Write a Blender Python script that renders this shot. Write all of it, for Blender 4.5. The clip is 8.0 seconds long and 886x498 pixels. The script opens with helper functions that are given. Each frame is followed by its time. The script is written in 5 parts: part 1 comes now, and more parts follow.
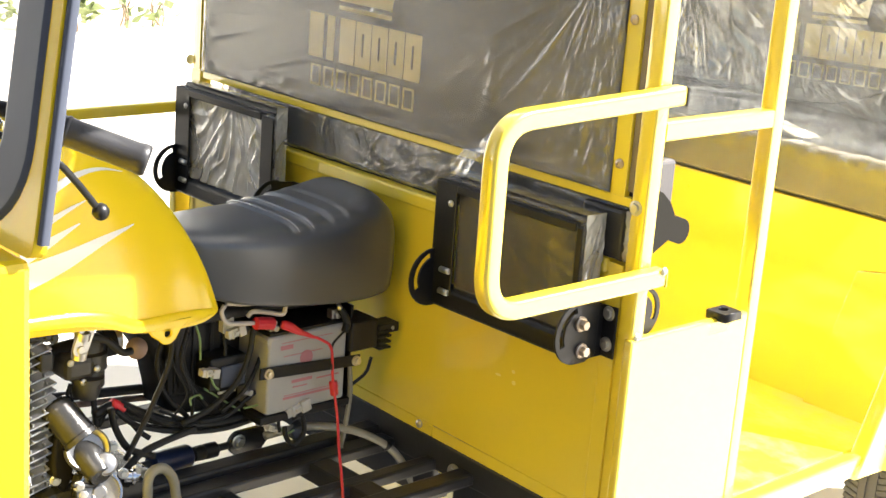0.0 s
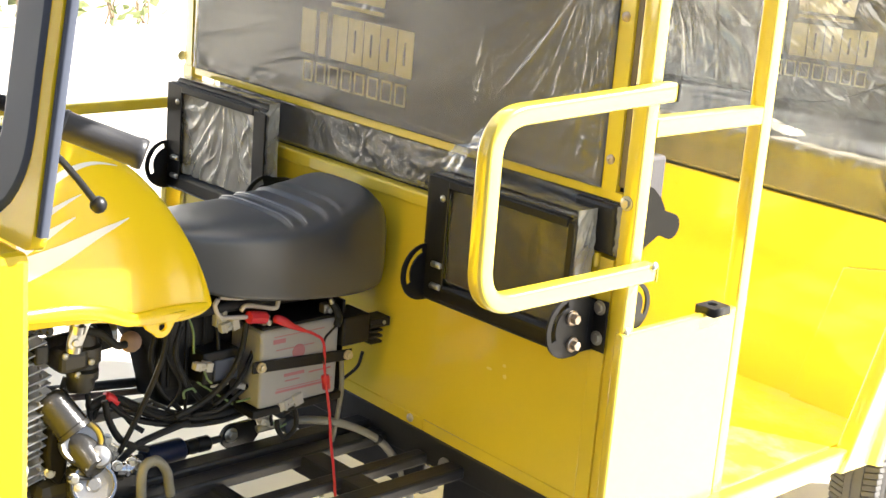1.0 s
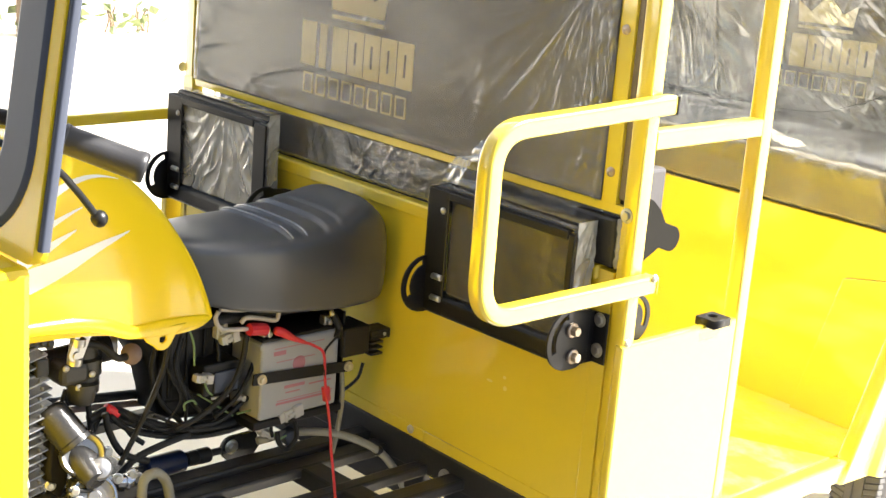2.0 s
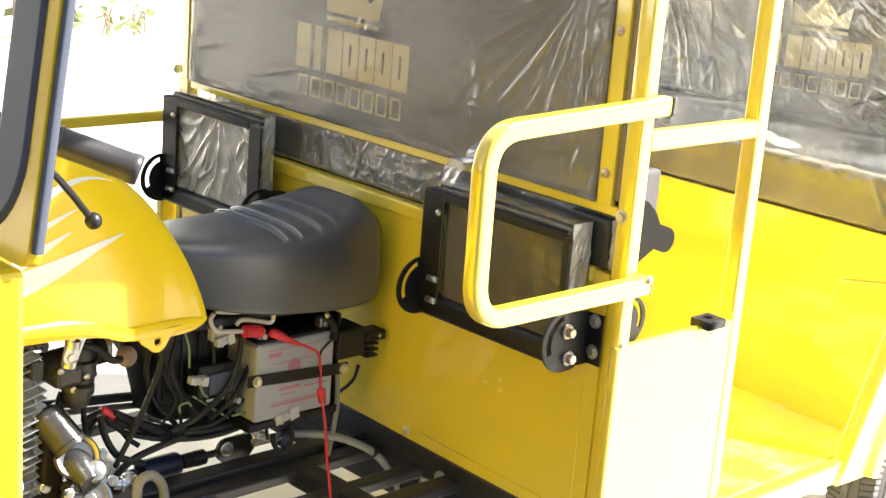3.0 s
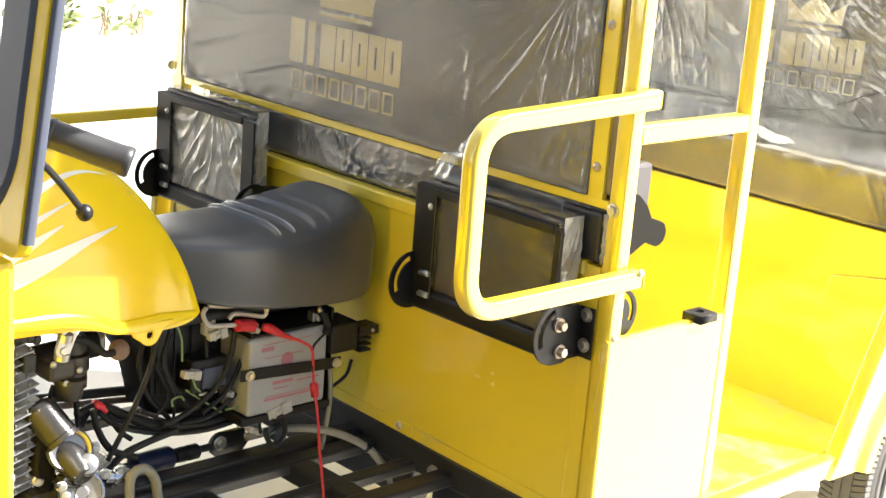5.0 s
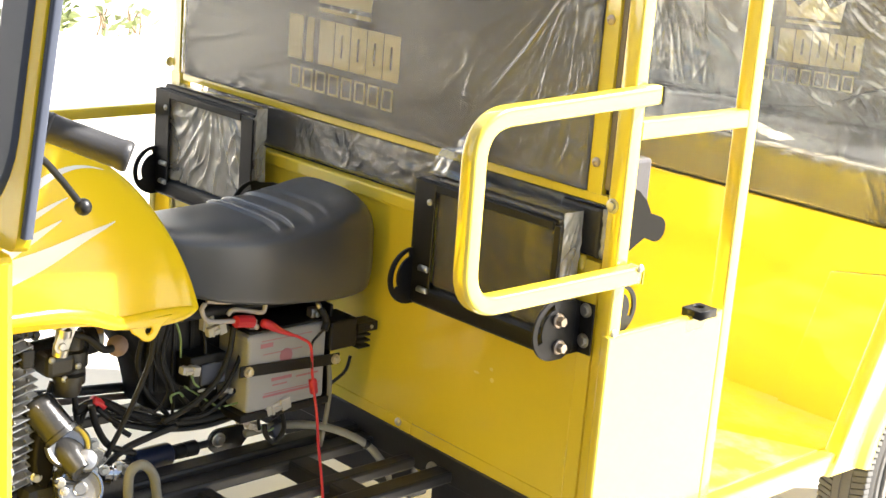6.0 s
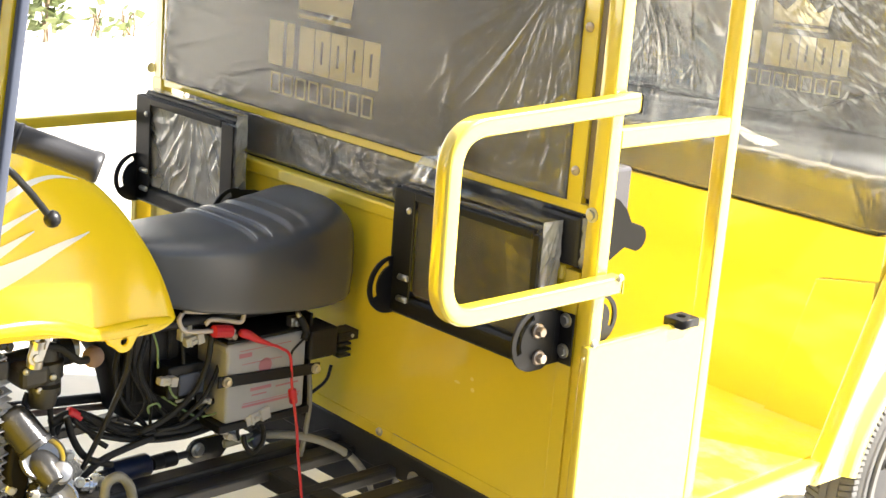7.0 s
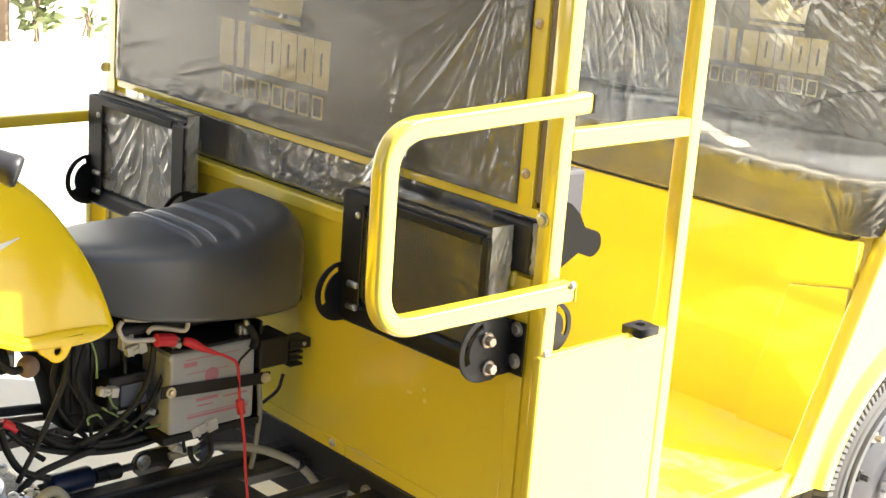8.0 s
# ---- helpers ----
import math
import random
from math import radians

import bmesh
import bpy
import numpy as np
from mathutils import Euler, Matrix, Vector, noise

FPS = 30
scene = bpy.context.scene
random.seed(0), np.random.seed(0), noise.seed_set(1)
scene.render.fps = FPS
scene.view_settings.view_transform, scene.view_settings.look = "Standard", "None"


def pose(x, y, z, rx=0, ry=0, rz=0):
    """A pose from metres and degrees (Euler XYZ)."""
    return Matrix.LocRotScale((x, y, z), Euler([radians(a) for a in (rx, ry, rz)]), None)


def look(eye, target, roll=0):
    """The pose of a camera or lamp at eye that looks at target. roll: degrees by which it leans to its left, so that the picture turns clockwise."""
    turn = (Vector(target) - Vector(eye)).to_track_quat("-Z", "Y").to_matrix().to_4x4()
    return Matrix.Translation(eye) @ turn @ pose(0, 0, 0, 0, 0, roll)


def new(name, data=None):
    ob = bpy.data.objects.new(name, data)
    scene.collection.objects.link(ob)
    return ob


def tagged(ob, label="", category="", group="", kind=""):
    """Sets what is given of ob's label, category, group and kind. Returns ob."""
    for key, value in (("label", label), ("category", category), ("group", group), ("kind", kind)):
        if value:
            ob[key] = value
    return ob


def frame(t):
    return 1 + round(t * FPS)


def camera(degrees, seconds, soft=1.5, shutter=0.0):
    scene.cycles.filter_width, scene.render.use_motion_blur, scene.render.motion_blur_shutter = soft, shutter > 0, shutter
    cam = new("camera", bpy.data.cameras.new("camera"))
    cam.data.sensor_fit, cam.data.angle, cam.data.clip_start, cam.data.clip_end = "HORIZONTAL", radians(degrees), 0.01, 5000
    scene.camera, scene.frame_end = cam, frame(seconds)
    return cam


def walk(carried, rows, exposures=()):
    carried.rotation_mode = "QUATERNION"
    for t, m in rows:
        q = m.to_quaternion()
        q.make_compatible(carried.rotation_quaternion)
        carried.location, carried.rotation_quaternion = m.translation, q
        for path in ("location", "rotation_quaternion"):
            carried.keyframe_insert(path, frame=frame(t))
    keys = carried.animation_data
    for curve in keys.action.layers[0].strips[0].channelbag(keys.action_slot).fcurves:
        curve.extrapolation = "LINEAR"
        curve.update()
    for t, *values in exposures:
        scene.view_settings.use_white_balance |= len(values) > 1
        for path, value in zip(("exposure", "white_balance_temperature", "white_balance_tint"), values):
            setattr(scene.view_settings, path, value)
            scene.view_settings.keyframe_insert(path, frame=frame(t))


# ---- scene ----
EXPOSURE = 1.6
cam = camera(31.9, 8.0)

PATH = [
    (0, (2.083, -1.805, 1.678), (0.687, -0.479, 1.137), 4.4),
    (0.5, (2.089, -1.822, 1.67), (0.704, -0.484, 1.131), 4.6),
    (1, (2.089, -1.832, 1.675), (0.708, -0.489, 1.135), 4.7),
    (1.5, (2.086, -1.836, 1.685), (0.707, -0.491, 1.147), 4.7),
    (1.7, (2.0865, -1.8352, 1.6849), (0.7065, -0.4907, 1.1499), 4.69),
    (2.8, (2.0895, -1.8308, 1.6841), (0.7071, -0.4858, 1.1554), 4.61),
    (3, (2.09, -1.83, 1.684), (0.709, -0.483, 1.155), 4.6),
    (3.5, (2.101, -1.824, 1.681), (0.72, -0.478, 1.153), 4.5),
    (4, (2.107, -1.83, 1.678), (0.726, -0.483, 1.15), 4.6),
    (4.5, (2.106, -1.827, 1.679), (0.725, -0.48, 1.15), 4.6),
    (4.7, (2.1056, -1.827, 1.677), (0.7245, -0.48, 1.1487), 4.6),
    (5.8, (2.1034, -1.827, 1.666), (0.7248, -0.4767, 1.1435), 4.6),
    (6, (2.103, -1.827, 1.664), (0.724, -0.477, 1.139), 4.6),
    (6.5, (2.105, -1.825, 1.68), (0.727, -0.474, 1.152), 4.6),
    (7, (2.106, -1.784, 1.676), (0.727, -0.434, 1.15), 4.5),
    (7.5, (2.105, -1.704, 1.659), (0.723, -0.358, 1.134), 4.4),
    (8, (2.104, -1.651, 1.668), (0.718, -0.31, 1.141), 4.4),
]
walk(cam, [(t, look(e, a, r)) for t, e, a, r in PATH], exposures=[(0, EXPOSURE), (7, EXPOSURE), (7.5, EXPOSURE - 0.05), (8, EXPOSURE - 0.24)])

# ---- light ----
GZ = 0.14                     # height of the ground
SUN_AZ, SUN_EL = 50, 43.5       # degrees from the vehicle's left side towards its rear, and up
world = bpy.data.worlds.new("world")
scene.world = world
world.use_nodes = True
wn = world.node_tree.nodes
sky = wn.new("ShaderNodeTexSky")
sky.sky_type, sky.sun_disc = "NISHITA", False
sky.sun_elevation, sky.sun_rotation = radians(SUN_EL), radians(90 - SUN_AZ)
wn["Background"].inputs[1].default_value = 0.075
world.node_tree.links.new(sky.outputs[0], wn["Background"].inputs[0])
sun = new("sun", bpy.data.lights.new("sun", "SUN"))
sun.data.energy, sun.data.angle, sun.data.color = 7.5, radians(0.6), (1.0, 0.95, 0.88)
sun_from = Vector((math.cos(radians(SUN_AZ)) * math.cos(radians(SUN_EL)), math.sin(radians(SUN_AZ)) * math.cos(radians(SUN_EL)), math.sin(radians(SUN_EL))))
sun.matrix_world = look(sun_from * 20, (0, 0, 0))


# ---- materials ----
def material(name, color, rough=0.5, metal=0.0, coat=0.0, coat_ior=1.5, var=0.12, scale=6.0, bump=0.0, bump_scale=200.0, rough_var=0.1, spec=0.5):
    """A surface with mottling at two scales, uneven gloss and fine relief."""
    m = bpy.data.materials.new(name)
    m.use_nodes = True
    nt = m.node_tree
    b = nt.nodes["Principled BSDF"]
    b.inputs["Metallic"].default_value = metal
    b.inputs["Coat Weight"].default_value = coat
    b.inputs["Coat Roughness"].default_value = 0.06
    b.inputs["Coat IOR"].default_value = coat_ior
    b.inputs["Specular IOR Level"].default_value = spec
    tc = nt.nodes.new("ShaderNodeTexCoord")
    n1 = nt.nodes.new("ShaderNodeTexNoise")
    n1.inputs["Scale"].default_value, n1.inputs["Detail"].default_value = scale, 6
    n2 = nt.nodes.new("ShaderNodeTexNoise")
    n2.inputs["Scale"].default_value, n2.inputs["Detail"].default_value = scale * 14, 3
    add = nt.nodes.new("ShaderNodeMix")
    add.inputs[0].default_value = 0.35
    nt.links.new(tc.outputs["Object"], n1.inputs["Vector"])
    nt.links.new(tc.outputs["Object"], n2.inputs["Vector"])
    nt.links.new(n1.outputs[0], add.inputs[2])
    nt.links.new(n2.outputs[0], add.inputs[3])
    ramp = nt.nodes.new("ShaderNodeMix")
    ramp.data_type = "RGBA"
    ramp.inputs[6].default_value = (*[c * (1 - var) for c in color], 1)
    ramp.inputs[7].default_value = (*[min(1, c * (1 + var)) for c in color], 1)
    nt.links.new(add.outputs[0], ramp.inputs[0])
    nt.links.new(ramp.outputs[2], b.inputs["Base Color"])
    rr = nt.nodes.new("ShaderNodeMapRange")
    rr.inputs[3].default_value, rr.inputs[4].default_value = max(0.02, rough - rough_var), min(1, rough + rough_var)
    nt.links.new(add.outputs[0], rr.inputs[0])
    nt.links.new(rr.outputs[0], b.inputs["Roughness"])
    if bump:
        n3 = nt.nodes.new("ShaderNodeTexNoise")
        n3.inputs["Scale"].default_value, n3.inputs["Detail"].default_value = bump_scale, 4
        nt.links.new(tc.outputs["Object"], n3.inputs["Vector"])
        bp = nt.nodes.new("ShaderNodeBump")
        bp.inputs["Strength"].default_value, bp.inputs["Distance"].default_value = bump, 0.002
        nt.links.new(n3.outputs[0], bp.inputs["Height"])
        nt.links.new(bp.outputs[0], b.inputs["Normal"])
    return m


def film_material(name, haze, tint, stretch=(5, 5, 5), gloss=0.16, shine=2.0, relief=0.1):
    """Clear crinkled plastic film: see-through, slightly milky, glossy."""
    m = bpy.data.materials.new(name)
    m.use_nodes = True
    nt = m.node_tree
    nt.nodes.remove(nt.nodes["Principled BSDF"])
    out = nt.nodes["Material Output"]
    tr, df, gl = [nt.nodes.new("ShaderNodeBsdf" + k) for k in ("Transparent", "Diffuse", "Glossy")]
    tr.inputs[0].default_value = (0.97, 0.96, 0.93, 1)
    df.inputs[0].default_value = (*tint, 1)
    gl.inputs["Roughness"].default_value = gloss
    tc = nt.nodes.new("ShaderNodeTexCoord")
    mp = nt.nodes.new("ShaderNodeMapping")
    mp.inputs["Scale"].default_value = stretch
    nz = nt.nodes.new("ShaderNodeTexNoise")
    nz.inputs["Scale"].default_value, nz.inputs["Detail"].default_value, nz.inputs["Distortion"].default_value = 1.0, 7, 1.2
    nt.links.new(tc.outputs["Object"], mp.inputs[0])
    nt.links.new(mp.outputs[0], nz.inputs["Vector"])
    rg = nt.nodes.new("ShaderNodeMapRange")
    rg.inputs[1].default_value, rg.inputs[2].default_value = 0.3, 0.75
    rg.inputs[3].default_value, rg.inputs[4].default_value = haze * 0.6, haze * 1.5
    nt.links.new(nz.outputs[0], rg.inputs[0])
    m1, m2 = nt.nodes.new("ShaderNodeMixShader"), nt.nodes.new("ShaderNodeMixShader")
    nt.links.new(rg.outputs[0], m1.inputs[0])
    nt.links.new(tr.outputs[0], m1.inputs[1])
    nt.links.new(df.outputs[0], m1.inputs[2])
    fr = nt.nodes.new("ShaderNodeFresnel")
    fr.inputs[0].default_value = 1.55
    n2 = nt.nodes.new("ShaderNodeTexNoise")
    n2.inputs["Scale"].default_value, n2.inputs["Detail"].default_value, n2.inputs["Distortion"].default_value = 70, 4, 1.4
    nt.links.new(tc.outputs["Object"], n2.inputs["Vector"])
    bp = nt.nodes.new("ShaderNodeBump")
    bp.inputs["Strength"].default_value, bp.inputs["Distance"].default_value = relief, 0.004
    nt.links.new(n2.outputs[0], bp.inputs["Height"])
    for n in (fr, gl):
        nt.links.new(bp.outputs[0], n.inputs["Normal"])
    two = nt.nodes.new("ShaderNodeMath")
    two.operation, two.use_clamp = "MULTIPLY", True
    two.inputs[1].default_value = shine
    nt.links.new(fr.outputs[0], two.inputs[0])
    nt.links.new(two.outputs[0], m2.inputs[0])
    nt.links.new(m1.outputs[0], m2.inputs[1])
    nt.links.new(gl.outputs[0], m2.inputs[2])
    nt.links.new(m2.outputs[0], out.inputs[0])
    return m


YELLOW = material("yellow_paint", (0.85, 0.66, 0.042), 0.3, coat=1.0, coat_ior=2.1, var=0.05, scale=3, bump=0.05, bump_scale=60, rough_var=0.06)
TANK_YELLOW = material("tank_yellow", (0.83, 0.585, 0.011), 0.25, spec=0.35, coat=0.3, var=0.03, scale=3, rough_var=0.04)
FLOOR = material("dusty_glare_floor", (0.86, 0.68, 0.02), 0.5, coat=0.4, var=0.07, scale=3, bump=0.3, bump_scale=50, rough_var=0.15)
# Pale dust by noise, made stronger to paint in the floor's sun glare.
fn = FLOOR.node_tree
dn, dr, dm = [fn.nodes.new("ShaderNode" + k) for k in ("TexNoise", "MapRange", "Mix")]
dn.inputs["Scale"].default_value, dn.inputs["Detail"].default_value, dn.inputs["Roughness"].default_value = 5, 9, 0.75
dr.inputs[1].default_value, dr.inputs[2].default_value, dr.inputs[4].default_value = 0.46, 0.72, 0.45
dm.data_type = "RGBA"
dm.inputs[7].default_value = (0.66, 0.6, 0.46, 1)
fl = fn.nodes["Principled BSDF"].inputs["Base Color"]
fn.links.new(fl.links[0].from_socket, dm.inputs[6])
fn.links.new(dn.outputs[0], dr.inputs[0])
fn.links.new(dr.outputs[0], dm.inputs[0])
fn.links.new(dm.outputs[2], fl)
CARB = material("carburettor_metal", (0.06, 0.058, 0.053), 0.45, metal=0.5, var=0.4, scale=30, bump=0.3, bump_scale=200)
FLAT_BLACK = material("flat_black", (0.007, 0.006, 0.004), 0.6, spec=0.2, var=0.3, scale=20)
GREY_PAD = material("grey_wrapped_pad", (0.075, 0.07, 0.075), 0.4, var=0.25, scale=14, bump=0.3, bump_scale=60)
GAP_PAD = material("brown_wrapped_pad", (0.2, 0.16, 0.11), 0.35, var=0.35, scale=25, bump=0.4, bump_scale=60)
RIM = material("rim_steel", (0.11, 0.11, 0.115), 0.45, metal=0.35, var=0.25, scale=30, bump=0.1, bump_scale=200, rough_var=0.12)
BRICK = material("dark_brick", (0.05, 0.045, 0.04), 0.85, var=0.35, scale=5, bump=0.5, bump_scale=30)
BLACK = material("black_powder_coat", (0.009, 0.009, 0.01), 0.38, spec=0.35, var=0.3, scale=9, bump=0.12, bump_scale=300)
CHASSIS = material("chassis_black", (0.02, 0.02, 0.022), 0.42, spec=0.4, var=0.5, scale=12, bump=0.2, bump_scale=150, rough_var=0.15)
VINYL = material("seat_vinyl", (0.044, 0.047, 0.054), 0.36, spec=1.0, rough_var=0.03, var=0.08, scale=7, bump=0.05, bump_scale=420)
# Pale metallic colour stands in for the highlight along the saddle's ribs.
WELT_GLINT = material("welt_highlight", (0.45, 0.46, 0.48), 0.14, spec=1.0, metal=0.6, var=0.1, scale=30)
SCUFF = material("paint_scuff", (0.82, 0.7, 0.2), 0.4, var=0.2, scale=60)
PAD = material("pad_vinyl", (0.045, 0.041, 0.034), 0.5, var=0.25, scale=5, bump=0.2, bump_scale=300)
PAD_BLACK = material("pad_black", (0.02, 0.02, 0.022), 0.45, var=0.3, scale=6, bump=0.2, bump_scale=300)
RUBBER = material("rubber", (0.013, 0.013, 0.013), 0.55, spec=0.3, var=0.3, scale=20, bump=0.2, bump_scale=250)
GRIP = material("grip_rubber", (0.03, 0.03, 0.033), 0.4, var=0.25, scale=25, bump=0.2, bump_scale=250)
GASKET = material("window_rubber", (0.07, 0.08, 0.11), 0.45, spec=0.3, var=0.2, scale=15)
TYRE = material("tyre_rubber", (0.12, 0.117, 0.112), 0.75, var=0.3, scale=18, bump=0.25, bump_scale=200)
STEEL = material("zinc_steel", (0.55, 0.54, 0.5), 0.35, metal=0.9, var=0.25, scale=40, rough_var=0.15)
BRASS = material("yellow_zinc", (0.68, 0.6, 0.42), 0.35, metal=0.9, var=0.3, scale=40)
COPPER = material("copper_zinc", (0.56, 0.46, 0.36), 0.38, metal=0.8, var=0.25, scale=40)
ALUM = material("cast_aluminium", (0.3, 0.3, 0.305), 0.36, metal=0.85, var=0.3, scale=25, bump=0.2, bump_scale=250, rough_var=0.15)
ALUM_DARK = material("dark_aluminium", (0.03, 0.03, 0.031), 0.24, metal=0.1, spec=0.35, var=0.4, scale=22, bump=0.25, bump_scale=250)
CHROME = material("chrome", (0.55, 0.55, 0.56), 0.2, metal=1.0, var=0.08, scale=10, rough_var=0.05)
BATTERY = material("battery_plastic", (0.34, 0.345, 0.35), 0.4, var=0.1, scale=16, bump=0.1, bump_scale=200)
RED = material("red_plastic", (0.55, 0.02, 0.03), 0.4, var=0.15, scale=30)
PINK = material("pink_print", (0.4, 0.17, 0.2), 0.6, var=0.1, scale=60)
WHITE_PLASTIC = material("white_plastic", (0.44, 0.43, 0.41), 0.45, var=0.2, scale=40)
CREAM_WIRE = material("pale_wire", (0.48, 0.44, 0.4), 0.5, var=0.2, scale=40)
GREY_HOSE = material("grey_hose", (0.2, 0.195, 0.165), 0.4, var=0.3, scale=60)
GREEN_WIRE = material("green_wire", (0.16, 0.24, 0.1), 0.5, var=0.2, scale=40)
BLUE_PAINT = material("blue_damper", (0.012, 0.022, 0.06), 0.3, var=0.3, scale=30)
DECAL = material("silver_decal", (0.78, 0.76, 0.7), 0.3, coat=0.5, var=0.04, scale=10)
PRINT = material("print_cream", (0.92, 0.85, 0.5), 0.6, var=0.08, scale=30)
RUST = material("rusty_cap", (0.22, 0.15, 0.12), 0.6, var=0.4, scale=60)
FILM = film_material("clear_film", 0.2, (0.62, 0.6, 0.57), (2.5, 2.5, 8), 0.2, 1.7, 0.05)
FILM_SEAT = film_material("seat_film", 0.1, (0.6, 0.58, 0.52), (6, 6, 6), 0.14, 1.6)
FILM_CLOUDY = film_material("cloudy_film", 0.5, (0.74, 0.72, 0.66), (8, 8, 8), 0.17, 2.2, 0.03)
# One bench film as two copies: sunlight and olive shade put into tint and haze.
FILM_BENCH_LIT = film_material("bench_film_lit", 0.68, (0.79, 0.81, 0.84), (7, 3, 7), 0.16, 2.4, 0.05)
FILM_BENCH_SHADED = film_material("bench_film_shaded", 0.26, (0.66, 0.6, 0.42), (9, 9, 9), 0.24, 1.9, 0.12)
FILM_DARK = film_material("thin_film", 0.24, (0.6, 0.59, 0.57), (30, 14, 3), 0.16, 2.4)
FILM_REAR = film_material("crumpled_film", 0.22, (0.74, 0.71, 0.62), (6, 3, 4), 0.07, 3.0, 0.03)
GROUND = material("pale_stone_paving", (0.74, 0.69, 0.6), 0.75, var=0.15, scale=1.2, bump=0.3, bump_scale=40, spec=0.2)
LEAF = material("leaf", (0.24, 0.29, 0.13), 0.5, var=0.4, scale=9)
WOOD = material("fence_wood", (0.26, 0.19, 0.13), 0.8, var=0.4, scale=10, bump=0.4, bump_scale=60)
CANVAS = material("cream_canvas", (0.78, 0.74, 0.62), 0.8, var=0.08, scale=5, bump=0.3, bump_scale=300)
# Made almost fully translucent, so that the unseen roof brightens the cab.
cn = CANVAS.node_tree
ct, cm = cn.nodes.new("ShaderNodeBsdfTranslucent"), cn.nodes.new("ShaderNodeMixShader")
ct.inputs[0].default_value, cm.inputs[0].default_value = (0.97, 0.95, 0.9, 1), 0.95
cn.links.new(cn.nodes["Principled BSDF"].outputs[0], cm.inputs[1])
cn.links.new(ct.outputs[0], cm.inputs[2])
cn.links.new(cm.outputs[0], cn.nodes["Material Output"].inputs[0])
# Dimmer copy of the canvas, tuned for the light over the rider.
DIM_CANVAS = CANVAS.copy()
DIM_CANVAS.name = "dimmed_canvas"
DIM_CANVAS.node_tree.nodes["Translucent BSDF"].inputs[0].default_value = (0.47, 0.48, 0.5, 1)
WHITEWASH = material("whitewash", (0.78, 0.77, 0.72), 0.8, var=0.08, scale=4, bump=0.3, bump_scale=50)
ASPHALT = material("asphalt", (0.05, 0.05, 0.05), 0.85, var=0.3, scale=3, bump=0.5, bump_scale=90)
GLASS = bpy.data.materials.new("windscreen_glass")
GLASS.use_nodes = True
gb = GLASS.node_tree.nodes["Principled BSDF"]
gb.inputs["Transmission Weight"].default_value, gb.inputs["Roughness"].default_value, gb.inputs["IOR"].default_value = 1.0, 0.02, 1.1


# ---- builders ----
def link(name, mesh, mat, parent, label="", smooth=False):
    mesh.materials.append(mat)
    if smooth:
        mesh.shade_smooth()
    ob = new(name, mesh)
    if parent is not None:
        ob.parent = parent
        ob.matrix_parent_inverse = Matrix.Translation((0, 0, -GZ)) if parent.type == "EMPTY" else Matrix.Identity(4)
    if label:
        ob["label"] = label
    return ob


def part(name, bm, mat, parent, label="", smooth=False):
    mesh = bpy.data.meshes.new(name)
    if not any(e.is_boundary for e in bm.edges):
        bmesh.ops.recalc_face_normals(bm, faces=bm.faces)
    bm.to_mesh(mesh)
    bm.free()
    return link(name, mesh, mat, parent, label, smooth)


def from_data(verts, faces):
    bm = bmesh.new()
    vs = [bm.verts.new(v) for v in verts]
    for f in faces:
        bm.faces.new([vs[i] for i in f])
    return bm


def box_bm(x0, x1, y0, y1, z0, z1, bevel=0.002, seg=2):
    bm = bmesh.new()
    bmesh.ops.create_cube(bm, size=1)
    for v in bm.verts:
        v.co = Vector(((x0 + x1) / 2 + v.co.x * (x1 - x0), (y0 + y1) / 2 + v.co.y * (y1 - y0), (z0 + z1) / 2 + v.co.z * (z1 - z0)))
    if bevel:
        bmesh.ops.bevel(bm, geom=bm.edges[:], offset=bevel, segments=seg, profile=0.5, affect="EDGES")
    return bm


def box(name, x0, x1, y0, y1, z0, z1, mat, parent, label="", bevel=0.002):
    return part(name, box_bm(x0, x1, y0, y1, z0, z1, bevel), mat, parent, label)


def fillet(pts, radius, steps=14):
    """A polyline with rounded corners."""
    pts = [Vector(p) for p in pts]
    out = [pts[0]]
    for a, b, c in zip(pts, pts[1:], pts[2:]):
        u, w = (a - b).normalized(), (c - b).normalized()
        half = u.angle(w) / 2
        d = min(radius / math.tan(half), (a - b).length * 0.49, (c - b).length * 0.49)
        p, q = b + u * d, b + w * d
        for i in range(steps + 1):
            k = i / steps
            out.append(p * (1 - k) ** 2 + b * 2 * k * (1 - k) + q * k * k)
    out.append(pts[-1])
    return out


def spline(pts, steps=8):
    """A smooth line through a few points."""
    p = [Vector(v) for v in pts]
    p = [p[0] * 2 - p[1]] + p + [p[-1] * 2 - p[-2]]
    out = []
    for a, b, c, d in zip(p, p[1:], p[2:], p[3:]):
        for i in range(steps):
            t = i / steps
            out.append(0.5 * (2 * b + (c - a) * t + (2 * a - 5 * b + 4 * c - d) * t * t + (3 * b - a - 3 * c + d) * t ** 3))
    out.append(p[-2])
    return out


def round_profile(r, n=8):
    return [(r * math.cos(2 * math.pi * i / n), r * math.sin(2 * math.pi * i / n)) for i in range(n)]


def rect_profile(w, h, r=0.004, n=3):
    out = []
    for cx, cy, a0 in ((w / 2 - r, h / 2 - r, 0), (-w / 2 + r, h / 2 - r, 90), (-w / 2 + r, -h / 2 + r, 180), (w / 2 - r, -h / 2 + r, 270)):
        for i in range(n + 1):
            a = radians(a0 + 90 * i / n)
            out.append((cx + r * math.cos(a), cy + r * math.sin(a)))
    return out


